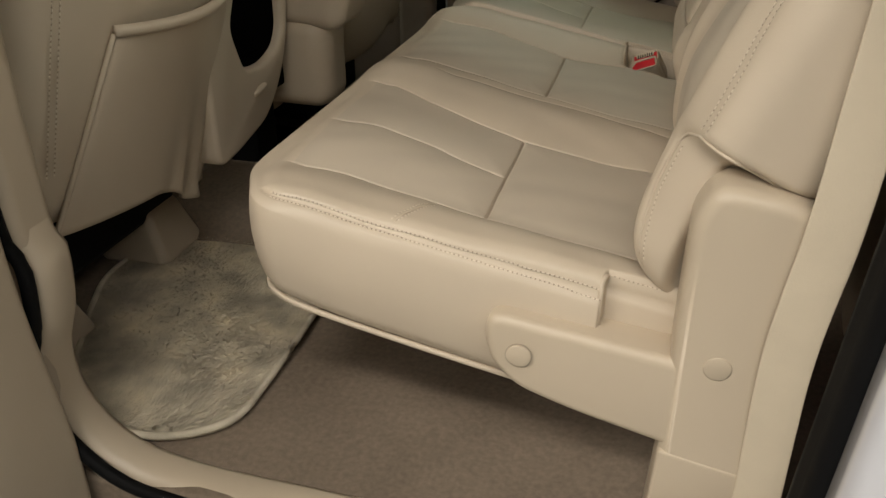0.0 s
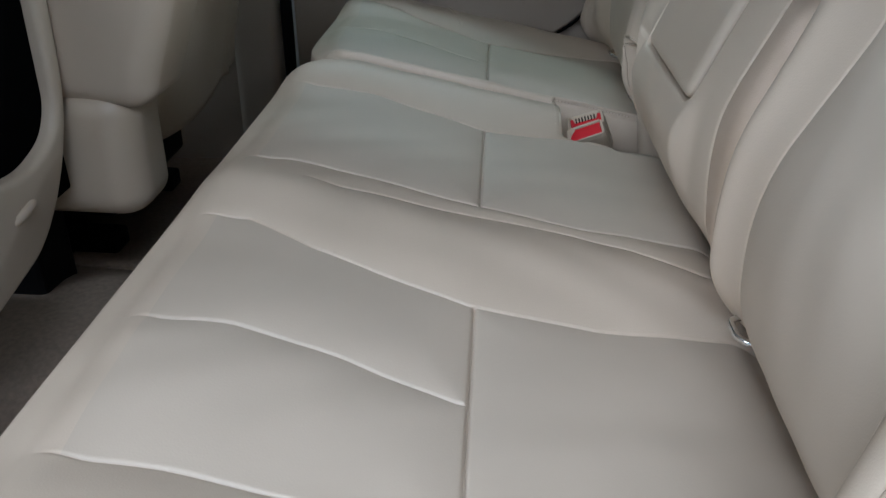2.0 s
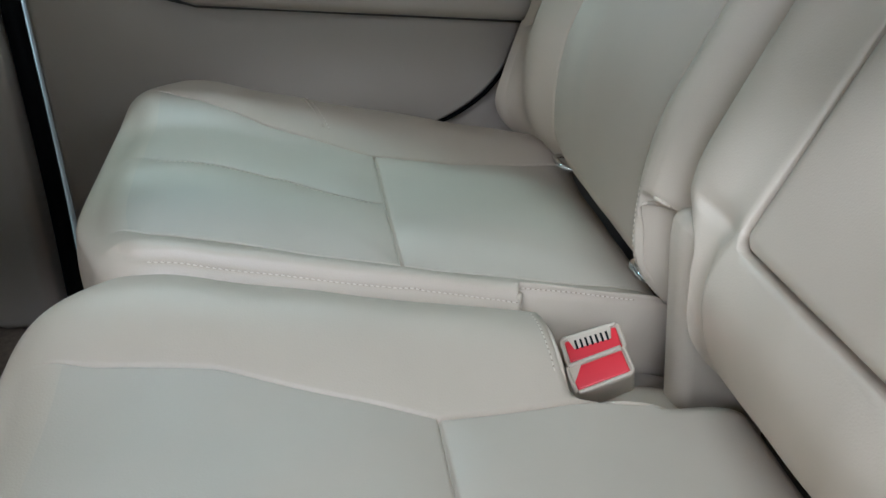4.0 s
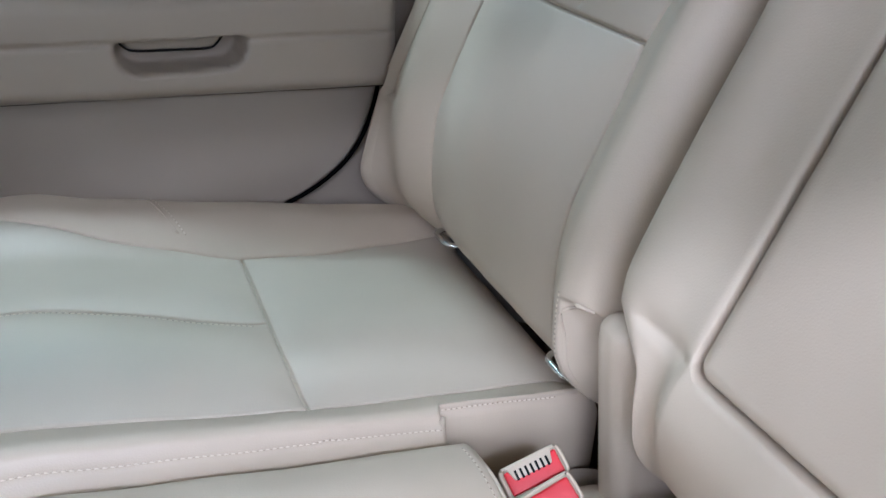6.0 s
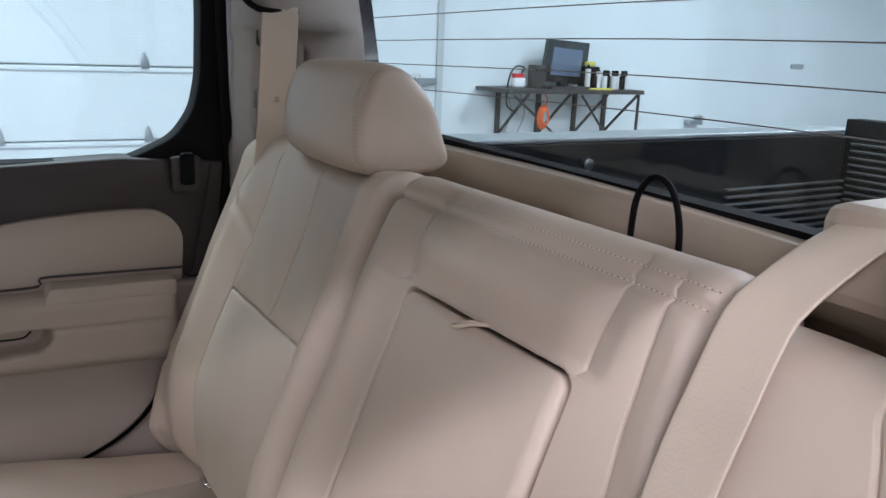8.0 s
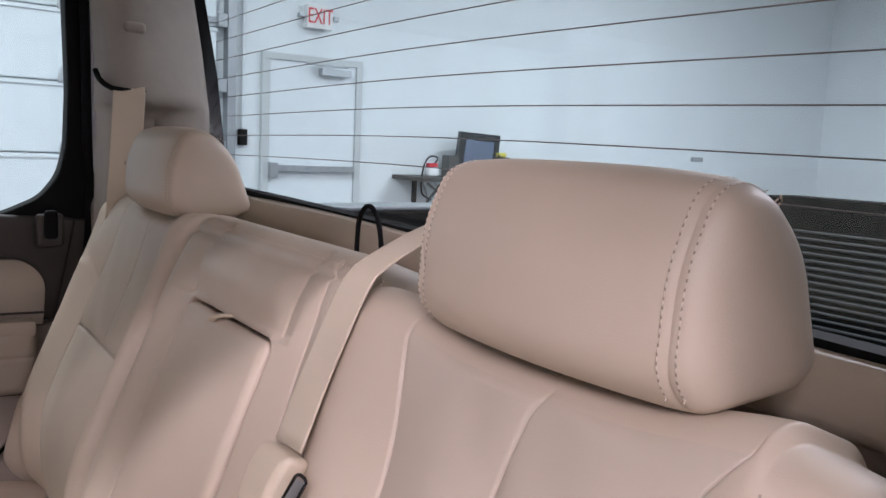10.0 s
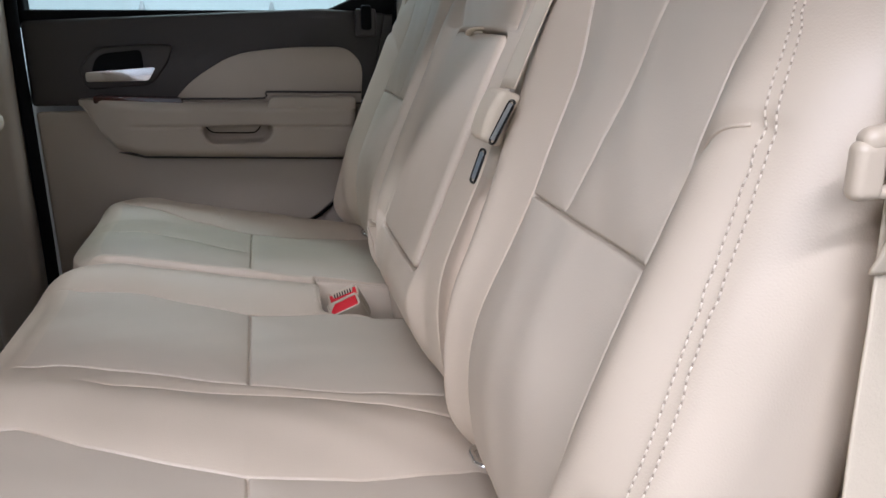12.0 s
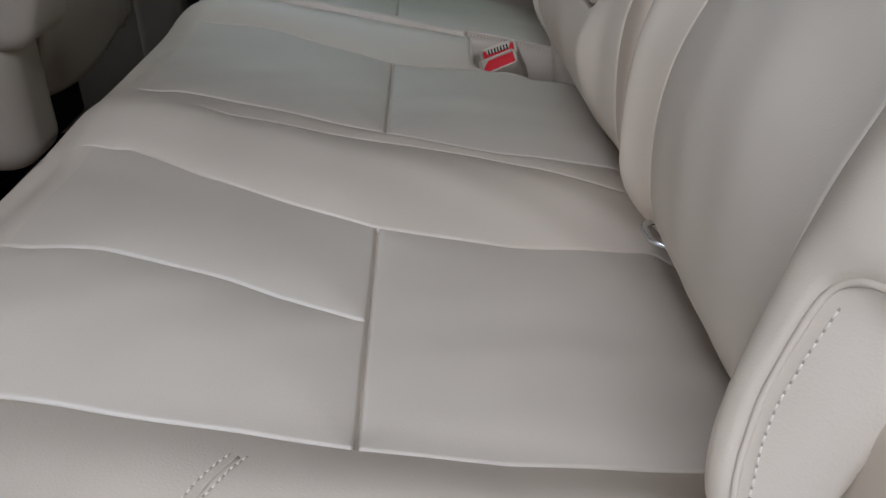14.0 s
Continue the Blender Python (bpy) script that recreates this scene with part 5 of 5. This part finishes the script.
def headrest(parent, yc, up):
    half, mid = 0.134, (0.173, 0.958 + up)
    sec = round_poly([(0.098, 0.912), (0.101, 0.972), (0.122, 1.017), (0.165, 1.022), (0.203, 0.985), (0.232, 0.905), (0.215, 0.893), (0.120, 0.890)], [0.022, 0.04, 0.035, 0.04, 0.05, 0.022, 0.02, 0.03], 7)
    sec = [(x + 0.010, z + up) for x, z in sec]
    cap = [(0.0, 0.0), (0.0003, 0.3), (0.0012, 0.55), (0.003, 0.75), (0.006, 0.87), (0.009, 0.925), (0.012, 0.957), (0.0165, 0.985), (0.0195, 0.992), (0.0206, 0.980), (0.0217, 0.980), (0.0228, 0.996), (0.029, 1.004)]
    rows = [(-half + a, k) for a, k in cap] + [(y, 1.0 + 0.02 * math.cos(y / half * 1.5)) for y in np.linspace(-0.099, 0.099, 15)] + [(half - a, k) for a, k in cap[::-1]]
    verts, faces, n = [], [], len(sec)
    for y, k in rows:
        for x, z in sec:
            dx, dz = (x - mid[0]) * k, (z - mid[1]) * k
            verts.append((mid[0] + dx + 0.012 * (y / half) ** 2 * min(1, max(0, -dx / 0.05)), yc + y, mid[1] + dz - 0.007 * (y / half) ** 4 * min(1, max(0, dz / 0.06))))
    for j in range(len(rows) - 1):
        for i in range(n):
            faces.append((j * n + i, (j + 1) * n + i, (j + 1) * n + (i + 1) % n, j * n + (i + 1) % n))
    h = mesh_of("headrest", verts, faces, leather, parent, "padded leather headrest")
    for dy in (-0.06, 0.06):
        tube("post", [(0.17, yc + dy, 0.85), (0.172, yc + dy, 0.88), (0.175, yc + dy, 0.91)], 0.007, steel, h, "steel headrest post")
    for k in (-1, 1):
        for a, q in ((0.0162, 0.9855), (0.0262, 1.0035)):
            row = []
            for x, z in sec:
                if x < 0.21 and z > 0.9 + up and (x < 0.13 or z > 1.0 + up):
                    dx, dz = (x - mid[0]) * q, (z - mid[1]) * q
                    y = k * (half - a)
                    row.append((mid[0] + dx + 0.012 * (y / half) ** 2 * min(1, max(0, -dx / 0.05)) - 0.0004, yc + y, mid[1] + dz - 0.007 * (y / half) ** 4 * min(1, max(0, dz / 0.06)) + 0.0003))
            stitches("stitching", row, (-0.9, 0, 0.45), thread, h, pitch=0.0048, length=0.0032, thick=0.0007)
    return h


headrest(near_back, 0.259, -0.003)
headrest(far_back, 1.131, 0.014)

# ---- side covers and seat hardware ----
cov = thing("seat_side_cover", "moulded beige plastic side covers of the bench with round caps", "seat trim")
plate("hinge_cover", round_poly([(-0.197, 0.354), (0.030, 0.326), (0.034, 0.206), (-0.098, 0.236), (-0.165, 0.258), (-0.197, 0.30)], [0.026, 0.008, 0.008, 0.05, 0.04, 0.04], 8), 0.07, -0.0125, 0.012, vinyl, cov)
plate("upright_cover", round_poly([(0.007, 0.180), (0.002, 0.500), (0.02, 0.534), (0.10, 0.524), (0.135, 0.50), (0.14, 0.170)], [0.006, 0.03, 0.028, 0.022, 0.022, 0.006], 8), 0.046, -0.015, 0.016, vinyl, cov)
prism("lower_cover", round_poly([(0.004, 0.06), (0.008, 0.208), (0.14, 0.186), (0.14, 0.06)], 0.006), -0.0165, 0.04, vinyl, cov, bevel=0.005)
for cx, cz in ((0.052, 0.331), (-0.156, 0.305)):
    disc("cap", (cx, -0.0145, cz), 0.0145, 0.004, "y", vinyl, cov, bevel=0.0012)
    tube("cap_rim", [(cx + 0.0150 * math.cos(w), -0.0145, cz + 0.0155 * math.sin(w)) for w in np.linspace(0, 2 * math.pi, 25)], 0.0005, doorvinyl, cov, step=0.004, sides=5)
for fy in (0.3, 0.62, 0.9, 1.3):
    box("bracket", (-0.06, fy - 0.02, 0.05), (0.0, fy + 0.02, 0.30), black, bench, "black steel bracket", bevel=0.004)
box("crossbar", (-0.04, 0.08, 0.2), (-0.01, 1.4, 0.24), black, bench, "black steel bar")


def ring(y, x, z):
    r = thing("anchor_ring", "bright steel child seat anchor loop between cushion and backrest", "anchor ring", "anchor rings")
    a = 0.021
    tube("loop", [(x + 0.03, y - a, z), (x + 0.006, y - a, z + 0.002), (x - 0.005, y - a * 0.6, z + 0.003), (x - 0.006, y, z + 0.003), (x - 0.005, y + a * 0.6, z + 0.003), (x + 0.006, y + a, z + 0.002), (x + 0.03, y + a, z)], 0.0032, chrome, r, step=0.003)
    box("base", (x + 0.028, y - 0.024, z - 0.02), (x + 0.04, y + 0.024, z - 0.002), black, r)
    return r


for ry in (0.375, 1.030, 1.297):
    ring(ry, 0.008, 0.397)


def buckle(x, y, z, turn, comb):
    b = thing("seat_belt_buckle", "cream seat belt buckle with a red release button", "buckle", "seat belt buckles")
    soft_box("housing", (-0.014, -0.028, -0.07), (0.014, 0.028, 0.0), 0.007, vinyl, b, step=0.01)
    soft_box("button", (-0.0105, -0.0235, -0.006), (0.0095, 0.0235, 0.0006), 0.002, redplastic, b, "red release button", step=0.01)
    rim = round_poly([(-0.0122, -0.0258), (0.0118, -0.0258), (0.0118, 0.0258), (-0.0122, 0.0258)], 0.005, 4)
    tube("rim", [(u, v, 0.0004) for u, v in rim] + [(rim[0][0], rim[0][1], 0.0004)], 0.0019, vinyl, b, step=0.002)
    if comb:
        prism("guide", [(0.0115, -0.020), (0.0005, -0.0165), (0.0005, 0.0165), (0.0115, 0.020)], -0.001, 0.0022, vinyl, b, plane="xy", bevel=0.0008)
        for k in range(7):
            box("slot", (-0.0006, -0.0148 + 0.0046 * k, 0.0015), (0.0075, -0.0128 + 0.0046 * k, 0.0026), black, b, bevel=0)
    else:
        prism("guide", [(0.0105, 0.012), (0.0105, 0.024), (-0.004, 0.024)], -0.001, 0.0014, vinyl, b, plane="xy", bevel=0.0005)
    out, wide = Vector((-0.35, -0.55, 0.76)).normalized(), -Vector((0.88, -0.47, 0.0))
    wide = Matrix.Rotation(radians(turn), 3, out) @ (wide - out * wide.dot(out)).normalized()
    up = wide.cross(out)
    m = Matrix((up, wide, out)).transposed().to_4x4()
    b.matrix_world = Matrix.Translation((x, y, z)) @ m
    return b


buckle(-0.078, 0.926, 0.393, 30, True)
buckle(-0.080, 0.900, 0.386, 34, False)

# ---- seat belts ----
def belt_near():
    b = thing("seat_belt", "beige webbing seat belt hanging beside the open doorway", "seat belt", "seat belts")
    pts = [(0.118, -0.018, 0.07), (0.120, -0.022, 0.16), (0.113, -0.026, 0.36), (0.124, -0.022, 0.51), (0.130, -0.010, 0.66), (0.134, -0.004, 0.78), (0.138, 0.0, 0.9), (0.139, 0.006, 1.05), (0.134, 0.016, 1.22)]
    ribbon("strap", pts, [(1, -0.15, 0), (1, -0.25, 0), (1, 0.1, 0), (1, -0.1, 0), (1, 0.05, 0), (1, 0.1, 0)], 0.048, 0.0016, webbing, b)
    def tongue_warp(p, nrm):
        p = p.copy()
        p[:, 2] += 0.005 * np.cos((p[:, 0] - 0.126) / 0.1 * math.pi)
        return p
    soft_box("tongue_bar", (0.078, -0.025, 0.783), (0.174, -0.013, 0.795), 0.0052, vinyl, b, "cream plastic belt tongue", step=0.006, warp=tongue_warp)
    soft_box("tongue_end", (0.075, -0.025, 0.761), (0.092, -0.013, 0.790), 0.0052, vinyl, b, step=0.006)
    tube("tongue_loop", [(0.080, -0.020, 0.766), (0.093, -0.021, 0.765), (0.108, -0.022, 0.768), (0.138, -0.022, 0.771), (0.168, -0.021, 0.774), (0.172, -0.019, 0.784)], 0.0035, vinyl, b, step=0.006, sides=10)
    ribbon("folded_strap", [(0.133, -0.008, 0.80), (0.132, -0.022, 0.780), (0.131, -0.0285, 0.773), (0.130, -0.026, 0.764), (0.130, -0.018, 0.758), (0.130, -0.020, 0.747), (0.130, -0.016, 0.733), (0.130, -0.010, 0.72)], [(1, 0, 0.03)] * 4, 0.055, 0.002, webbing, b, step=0.003)
    box("guide", (0.08, 0.0, 1.21), (0.15, 0.05, 1.25), vinyl, b, bevel=0.01)


belt_near()


def belt_far():
    b = thing("seat_belt", "beige webbing seat belt hanging by the far rear corner", "seat belt", "seat belts")
    pts = [(0.150, 1.352, 1.10), (0.149, 1.346, 1.085), (0.143, 1.350, 0.97), (0.137, 1.362, 0.86), (0.125, 1.42, 0.6)]
    ribbon("strap", pts, [(0.9, -0.32, 0)] * 5, 0.052, 0.0016, webbing, b)
    disc("stop_button", (0.143, 1.345, 0.97), 0.004, 0.006, "x", vinyl, b)


belt_far()


def belt_centre():
    b = thing("seat_belt", "beige centre belt lying over the backrest with a hanging buckle end", "seat belt", "seat belts")
    box("retractor", (0.205, 0.425, 0.90), (0.29, 0.500, 0.968), vinyl, b, "cream belt outlet on the shelf", bevel=0.012)
    pts = [(0.235, 0.458, 0.966), (0.205, 0.463, 0.956), (0.172, 0.467, 0.942), bw(0.560, 0.470, 0.004), bw(0.540, 0.472, 0.012), bw(0.50, 0.473, 0.015), bw(0.45, 0.475, 0.016), bw(0.395, 0.472, 0.018)]
    ribbon("strap", pts, [(0, 1, -0.1), (0, 1, -0.08), (0, 1, -0.05), (0, 1, 0), (0, 1, 0), (0, 1, 0), (0, 1, 0), (0, 1, 0)], 0.047, 0.0016, webbing, b, ribs=6)

    def cover_warp(p, nrm):
        p = p.copy()
        p[:, 1] -= (p[:, 0] - 0.37) * 0.25
        p[:, 2] += 0.004 * np.sin((p[:, 0] - 0.34) / 0.06 * math.pi)
        return back_world(p)
    soft_box("tongue_cover", (0.334, 0.448, 0.004), (0.392, 0.500, 0.030), 0.008, webbing, b, "folded cream webbing end", step=0.01, warp=cover_warp)
    for nm, s0, y0, sz, lean, n in (("tongue_plate", 0.336, 0.433, 0.048, -0.014, 0.022), ("latch_plate", 0.291, 0.444, 0.036, 0.004, 0.022)):
        c = [(s0, y0), (s0 + sz, y0 + lean), (s0 + sz, y0 + lean + 0.018), (s0, y0 + 0.018)]
        rim = [bw(v, y, n) for v, y in round_poly(c, 0.006, 4)]
        g = tube(nm, rim + [rim[0]], 0.0014, blackgloss, b, "dark steel tongue plate", step=0.003)
        w = [(s0 + 0.004, y0 + 0.003), (s0 + sz - 0.003, y0 + lean + 0.003), (s0 + sz - 0.003, y0 + lean + 0.015), (s0 + 0.004, y0 + 0.015)]
        mesh_of("plate", [bw(v, y, n + d) for d in (-0.0008, 0.0008) for v, y in w], [(0, 1, 2, 3), (7, 6, 5, 4), (0, 4, 5, 1), (1, 5, 6, 2), (2, 6, 7, 3), (3, 7, 4, 0)], galv, g, "dull bright steel", smooth=False)


belt_centre()
lp = thing("cable_loop", "black plastic loop standing behind the backrest", "cable loop")
tube("loop", [(0.246, 0.702, 0.845), (0.250, 0.707, 0.900), (0.249, 0.701, 0.935), (0.249, 0.682, 0.952), (0.249, 0.660, 0.940), (0.249, 0.649, 0.900), (0.246, 0.653, 0.845)], 0.0031, black, lp, step=0.006)

# ---- floor mats ----
fm = thing("floor_mat", "worn fluffy beige pile floor mat with bound edge", "floor mat")
outline = round_poly([(-0.985, 0.54), (-0.78, 0.545), (-0.58, 0.52), (-0.565, 0.19), (-0.565, 0.035), (-0.64, -0.02), (-0.73, -0.03), (-0.86, 0.06), (-0.93, 0.18), (-1.0, 0.33)], 0.05, 6)
prism("mat_body", outline, 0.052, 0.066, matpile, fm, plane="xy", bevel=0.005)
tube("binding", [(x, y, 0.064) for x, y in outline] + [(outline[0][0], outline[0][1], 0.064)], 0.006, matpile, fm, "stitched edge binding")


def tufts(ob, lo, hi, inside, n, label):
    verts, faces = [], []
    rng = random.Random(5)
    for _ in range(n):
        x, y = rng.uniform(lo[0], hi[0]), rng.uniform(lo[1], hi[1])
        if not inside(x, y):
            continue
        k = noise.noise(Vector((x * 9, y * 9, 0.3)))
        a = 2.5 * k + rng.uniform(-0.5, 0.5)
        l, w = rng.uniform(0.006, 0.011), 0.0016
        b = len(verts)
        dx, dy = math.cos(a), math.sin(a)
        z = 0.066
        verts += [(x - dy * w, y + dx * w, z), (x + dy * w, y - dx * w, z), (x + dx * l, y + dy * l, z + rng.uniform(0.003, 0.007))]
        faces.append((b, b + 1, b + 2))
    o = mesh_of("carpet_nap", verts, faces, matpile, ob, label)
    o["kind"] = "stuff"


def in_mat(x, y):
    c, m = False, len(outline)
    for i in range(m):
        (ax_, ay), (bx, by) = outline[i - 1], outline[i]
        if (ay > y) != (by > y) and x < (bx - ax_) * (y - ay) / (by - ay) + ax_:
            c = not c
    return c


tufts(fm, (-1.0, -0.03), (-0.56, 0.55), in_mat, 22000, "soft pile")
fm2 = thing("floor_mat", "beige carpet floor mat in front of the far seat", "floor mat")
prism("mat_body", round_poly([(-0.99, 0.97), (-0.60, 0.97), (-0.60, 1.44), (-0.80, 1.48), (-0.96, 1.44)], 0.05, 6), 0.055, 0.066, carpet, fm2, plane="xy", bevel=0.004)

# ---- front seats and console
def front_seat(y0, y1, dx, label, cover, hem_z, hem_r):
    """cover: where the map pocket begins and ends across the back, at its foot and at its hem."""
    t = thing("front_seat", label, "car seat", "front seats")
    yc = (y0 + y1) / 2

    def lean(z):
        return 0.13 * np.clip((z - 0.25) / 0.6, 0, 1)

    def warp(p, nrm):
        p = p.copy()
        u = np.clip((p[:, 2] - 0.25) / 0.6, 0, 1)
        p[:, 1] = yc + (p[:, 1] - yc) * (1.0 - 0.10 * u)
        back = np.clip(nrm[:, 0], 0, 1)
        p[:, 0] += lean(p[:, 2]) + back * 0.035 * np.cos((p[:, 1] - yc) / (y1 - y0) * math.pi)
        d = np.abs(np.abs(p[:, 1] - yc) - (0.235 - 0.06 * u))
        p[:, 0] -= back * groove(d, 0.005, 0.003) + back * 0.004 * np.exp(-d / 0.012)
        return p
    soft_box("backrest", (-1.06 + dx, y0, 0.30), (-0.86 + dx, y1, 0.95), (0.05, 0.05, 0.06), leather, t, step=0.012, warp=warp)
    for k in (-1, 1) if not dx else ():
        for off in (-0.006, 0.006):
            row = []
            for z in np.linspace(0.40, 0.84, 8):
                u = (z - 0.25) / 0.6
                y = yc + k * (0.235 - 0.06 * u) + off
                row.append((-0.86 + dx + float(lean(z)) + 0.035 * math.cos((y - yc) / (y1 - y0) * math.pi) - 0.002, y, z))
            stitches("stitching", row, (1, 0, 0), thread, t, pitch=0.007, length=0.0045, thick=0.0013)
    (la, ra), (lb, rb) = cover
    verts, faces, n, m = [], [], 34, 30
    for layer in (0.0, -0.007):
        for i in range(n + 1):
            v = i / n
            zb = float(np.interp(v, [0, 0.55, 0.68, 0.8, 0.88, 1.0], [0.305, 0.288, 0.268, 0.232, 0.226, 0.240])) + (0.17 * v * v if dx else 0.0)
            for j in range(m + 1):
                w = j / m
                z = zb + (hem_z - zb) * w
                y = (la + (lb - la) * w) * (1 - v) + (ra + (rb - ra) * w) * v
                x = -0.86 + dx + float(lean(z)) + 0.036 * math.cos((y - yc) / (y1 - y0) * math.pi) + 0.012 * math.sin(math.pi * min(1, max(0, v))) ** 0.4 * (0.4 if dx else 1.0) + 0.004
                half = (y1 - y0) / 2 * (1.0 - 0.10 * (z - 0.25) / 0.6)
                over = min(0.048, max(0.0, abs(y - yc) - half + 0.05)) if dx else 0.0
                x -= 0.05 - math.sqrt(0.0025 - over * over)
                fold = 0.008 * math.sin(38 * v + 5 * w) * (1 - w) ** 3 * smooth01(np.array([v]), 0.5, 0.75)[0]
                verts.append((x + fold + 0.012 * w ** 8 * math.sin(math.pi * v) + layer, y, z - 0.010 * math.sin(math.pi * v) * w))
    k = (n + 1) * (m + 1)
    for i in range(n):
        for j in range(m):
            a = i * (m + 1) + j
            faces.append((a, a + m + 1, a + m + 2, a + 1))
            faces.append((k + a, k + a + 1, k + a + m + 2, k + a + m + 1))
    ring_ = [i * (m + 1) for i in range(n + 1)] + [n * (m + 1) + j for j in range(1, m + 1)] + [i * (m + 1) + m for i in range(n - 1, -1, -1)] + list(range(m - 1, 0, -1))
    for a, c in zip(ring_, ring_[1:] + ring_[:1]):
        faces.append((a, k + a, k + c, c))
    pocket = mesh_of("map_pocket", verts, faces, leather, t, "leather map pocket")
    hem = [verts[i * (m + 1) + m] for i in range(0, n + 1, 2)]
    tube("hem", [(x + 0.002, y, z + 0.004) for x, y, z in hem], hem_r, leather, pocket, "rolled hem", step=0.01)
    tube("welt", [verts[j] for j in range(0, m + 1, 3)], 0.004, leather, pocket, "sewn welt", step=0.01)
    soft_box("seat_base", (-1.45 + dx, y0, 0.17), (-1.0 + dx, y1, 0.36), 0.04, leather, t, step=0.05)
    box("under_frame", (-1.35 + dx, y0 + 0.06, 0.14), (-0.95 + dx, y1 - 0.05, 0.31), black, t, "black seat frame", bevel=0.01)
    for ry in (y0 + 0.09, y1 - 0.10):
        box("slide_rail", (-1.4 + dx, ry - 0.03, 0.06), (-0.96 + dx, ry + 0.03, 0.10), black, t, bevel=0.008)

        def foot_warp(p, nrm, ry=ry):
            p = p.copy()
            u = np.clip((p[:, 2] - 0.05) / 0.12, 0, 1)
            p[:, 1] = ry + (p[:, 1] - ry) * (1.0 - 0.35 * u)
            p[:, 0] -= 0.05 * u * smooth01(p[:, 0], -1.0 + dx, -0.9 + dx)
            return p
        if dx:
            continue
        soft_box("rail_foot", (-1.06 + dx, ry - 0.075, 0.052), (-0.90 + dx, ry + 0.075, 0.165), 0.02, vinyl, t, step=0.012, warp=foot_warp)
    return t


driver = front_seat(0.03, 0.565, 0.0, "beige leather driver seat with a map pocket on its back", ((0.075, 0.44), (0.185, 0.53)), 0.570, 0.0085)
passenger = front_seat(0.955, 1.42, 0.06, "beige leather front passenger seat with a map pocket", ((0.985, 1.36), (0.99, 1.36)), 0.655, 0.0045)
con = thing("centre_console", "beige centre console behind the front seats with a dark opening", "console")
prism("shell", round_poly([(0.43, 0.78), (0.43, 0.265), (0.50, 0.270), (0.62, 0.295), (0.675, 0.335), (0.725, 0.40), (0.752, 0.472), (0.758, 0.58), (0.765, 0.78), (0.735, 0.78), (0.726, 0.58), (0.722, 0.455), (0.695, 0.420), (0.63, 0.402), (0.558, 0.413), (0.524, 0.495), (0.58, 0.60), (0.60, 0.78)], [0, 0.03, 0.03, 0.03, 0.04, 0.04, 0.05, 0, 0, 0, 0.03, 0.03, 0.03, 0.03, 0.02, 0.02, 0.05, 0]), -0.84, -0.781, leather, con, plane="yz", bevel=0.010)
# black block just behind the shell, painted shade for the opening's inside
box("opening_shade", (-0.90, 0.49, 0.33), (-0.800, 0.745, 0.775), shade_black, con, "black block for the shade inside the opening")
tube("pull_loop", [(-0.792, 0.575, 0.352), (-0.780, 0.590, 0.362), (-0.779, 0.615, 0.366), (-0.790, 0.632, 0.362)], 0.006, leather, con, "small pull loop", step=0.006)
soft_box("rear_end", (-1.4, 0.755, 0.270), (-0.705, 0.885, 0.464), (0.05, 0.045, 0.04), vinyl, con, step=0.03)


def lid_warp(p, nrm):
    p = p.copy()
    low = 1 - smooth01(p[:, 2], 0.40, 0.50)
    p[:, 2] -= low * 0.022 * np.minimum(1, np.abs((p[:, 1] - 0.83) / 0.075) ** 2.5) + low * 0.02 * smooth01(p[:, 0], -0.78, -0.69)
    p[:, 0] += 0.35 * np.clip(p[:, 2] - 0.47, 0, 1) * smooth01(p[:, 0], -0.9, -0.7)
    p[:, 0] += np.clip(nrm[:, 0], 0, 1) * 0.02 * np.cos((p[:, 1] - 0.83) / 0.25 * math.pi)
    return p


soft_box("armrest", (-1.4, 0.760, 0.450), (-0.685, 0.900, 0.70), 0.026, leather, con, "padded console lid", step=0.02, warp=lid_warp)
box("plinth", (-1.4, 0.78, 0.05), (-0.90, 0.88, 0.29), black, con, bevel=0.01)
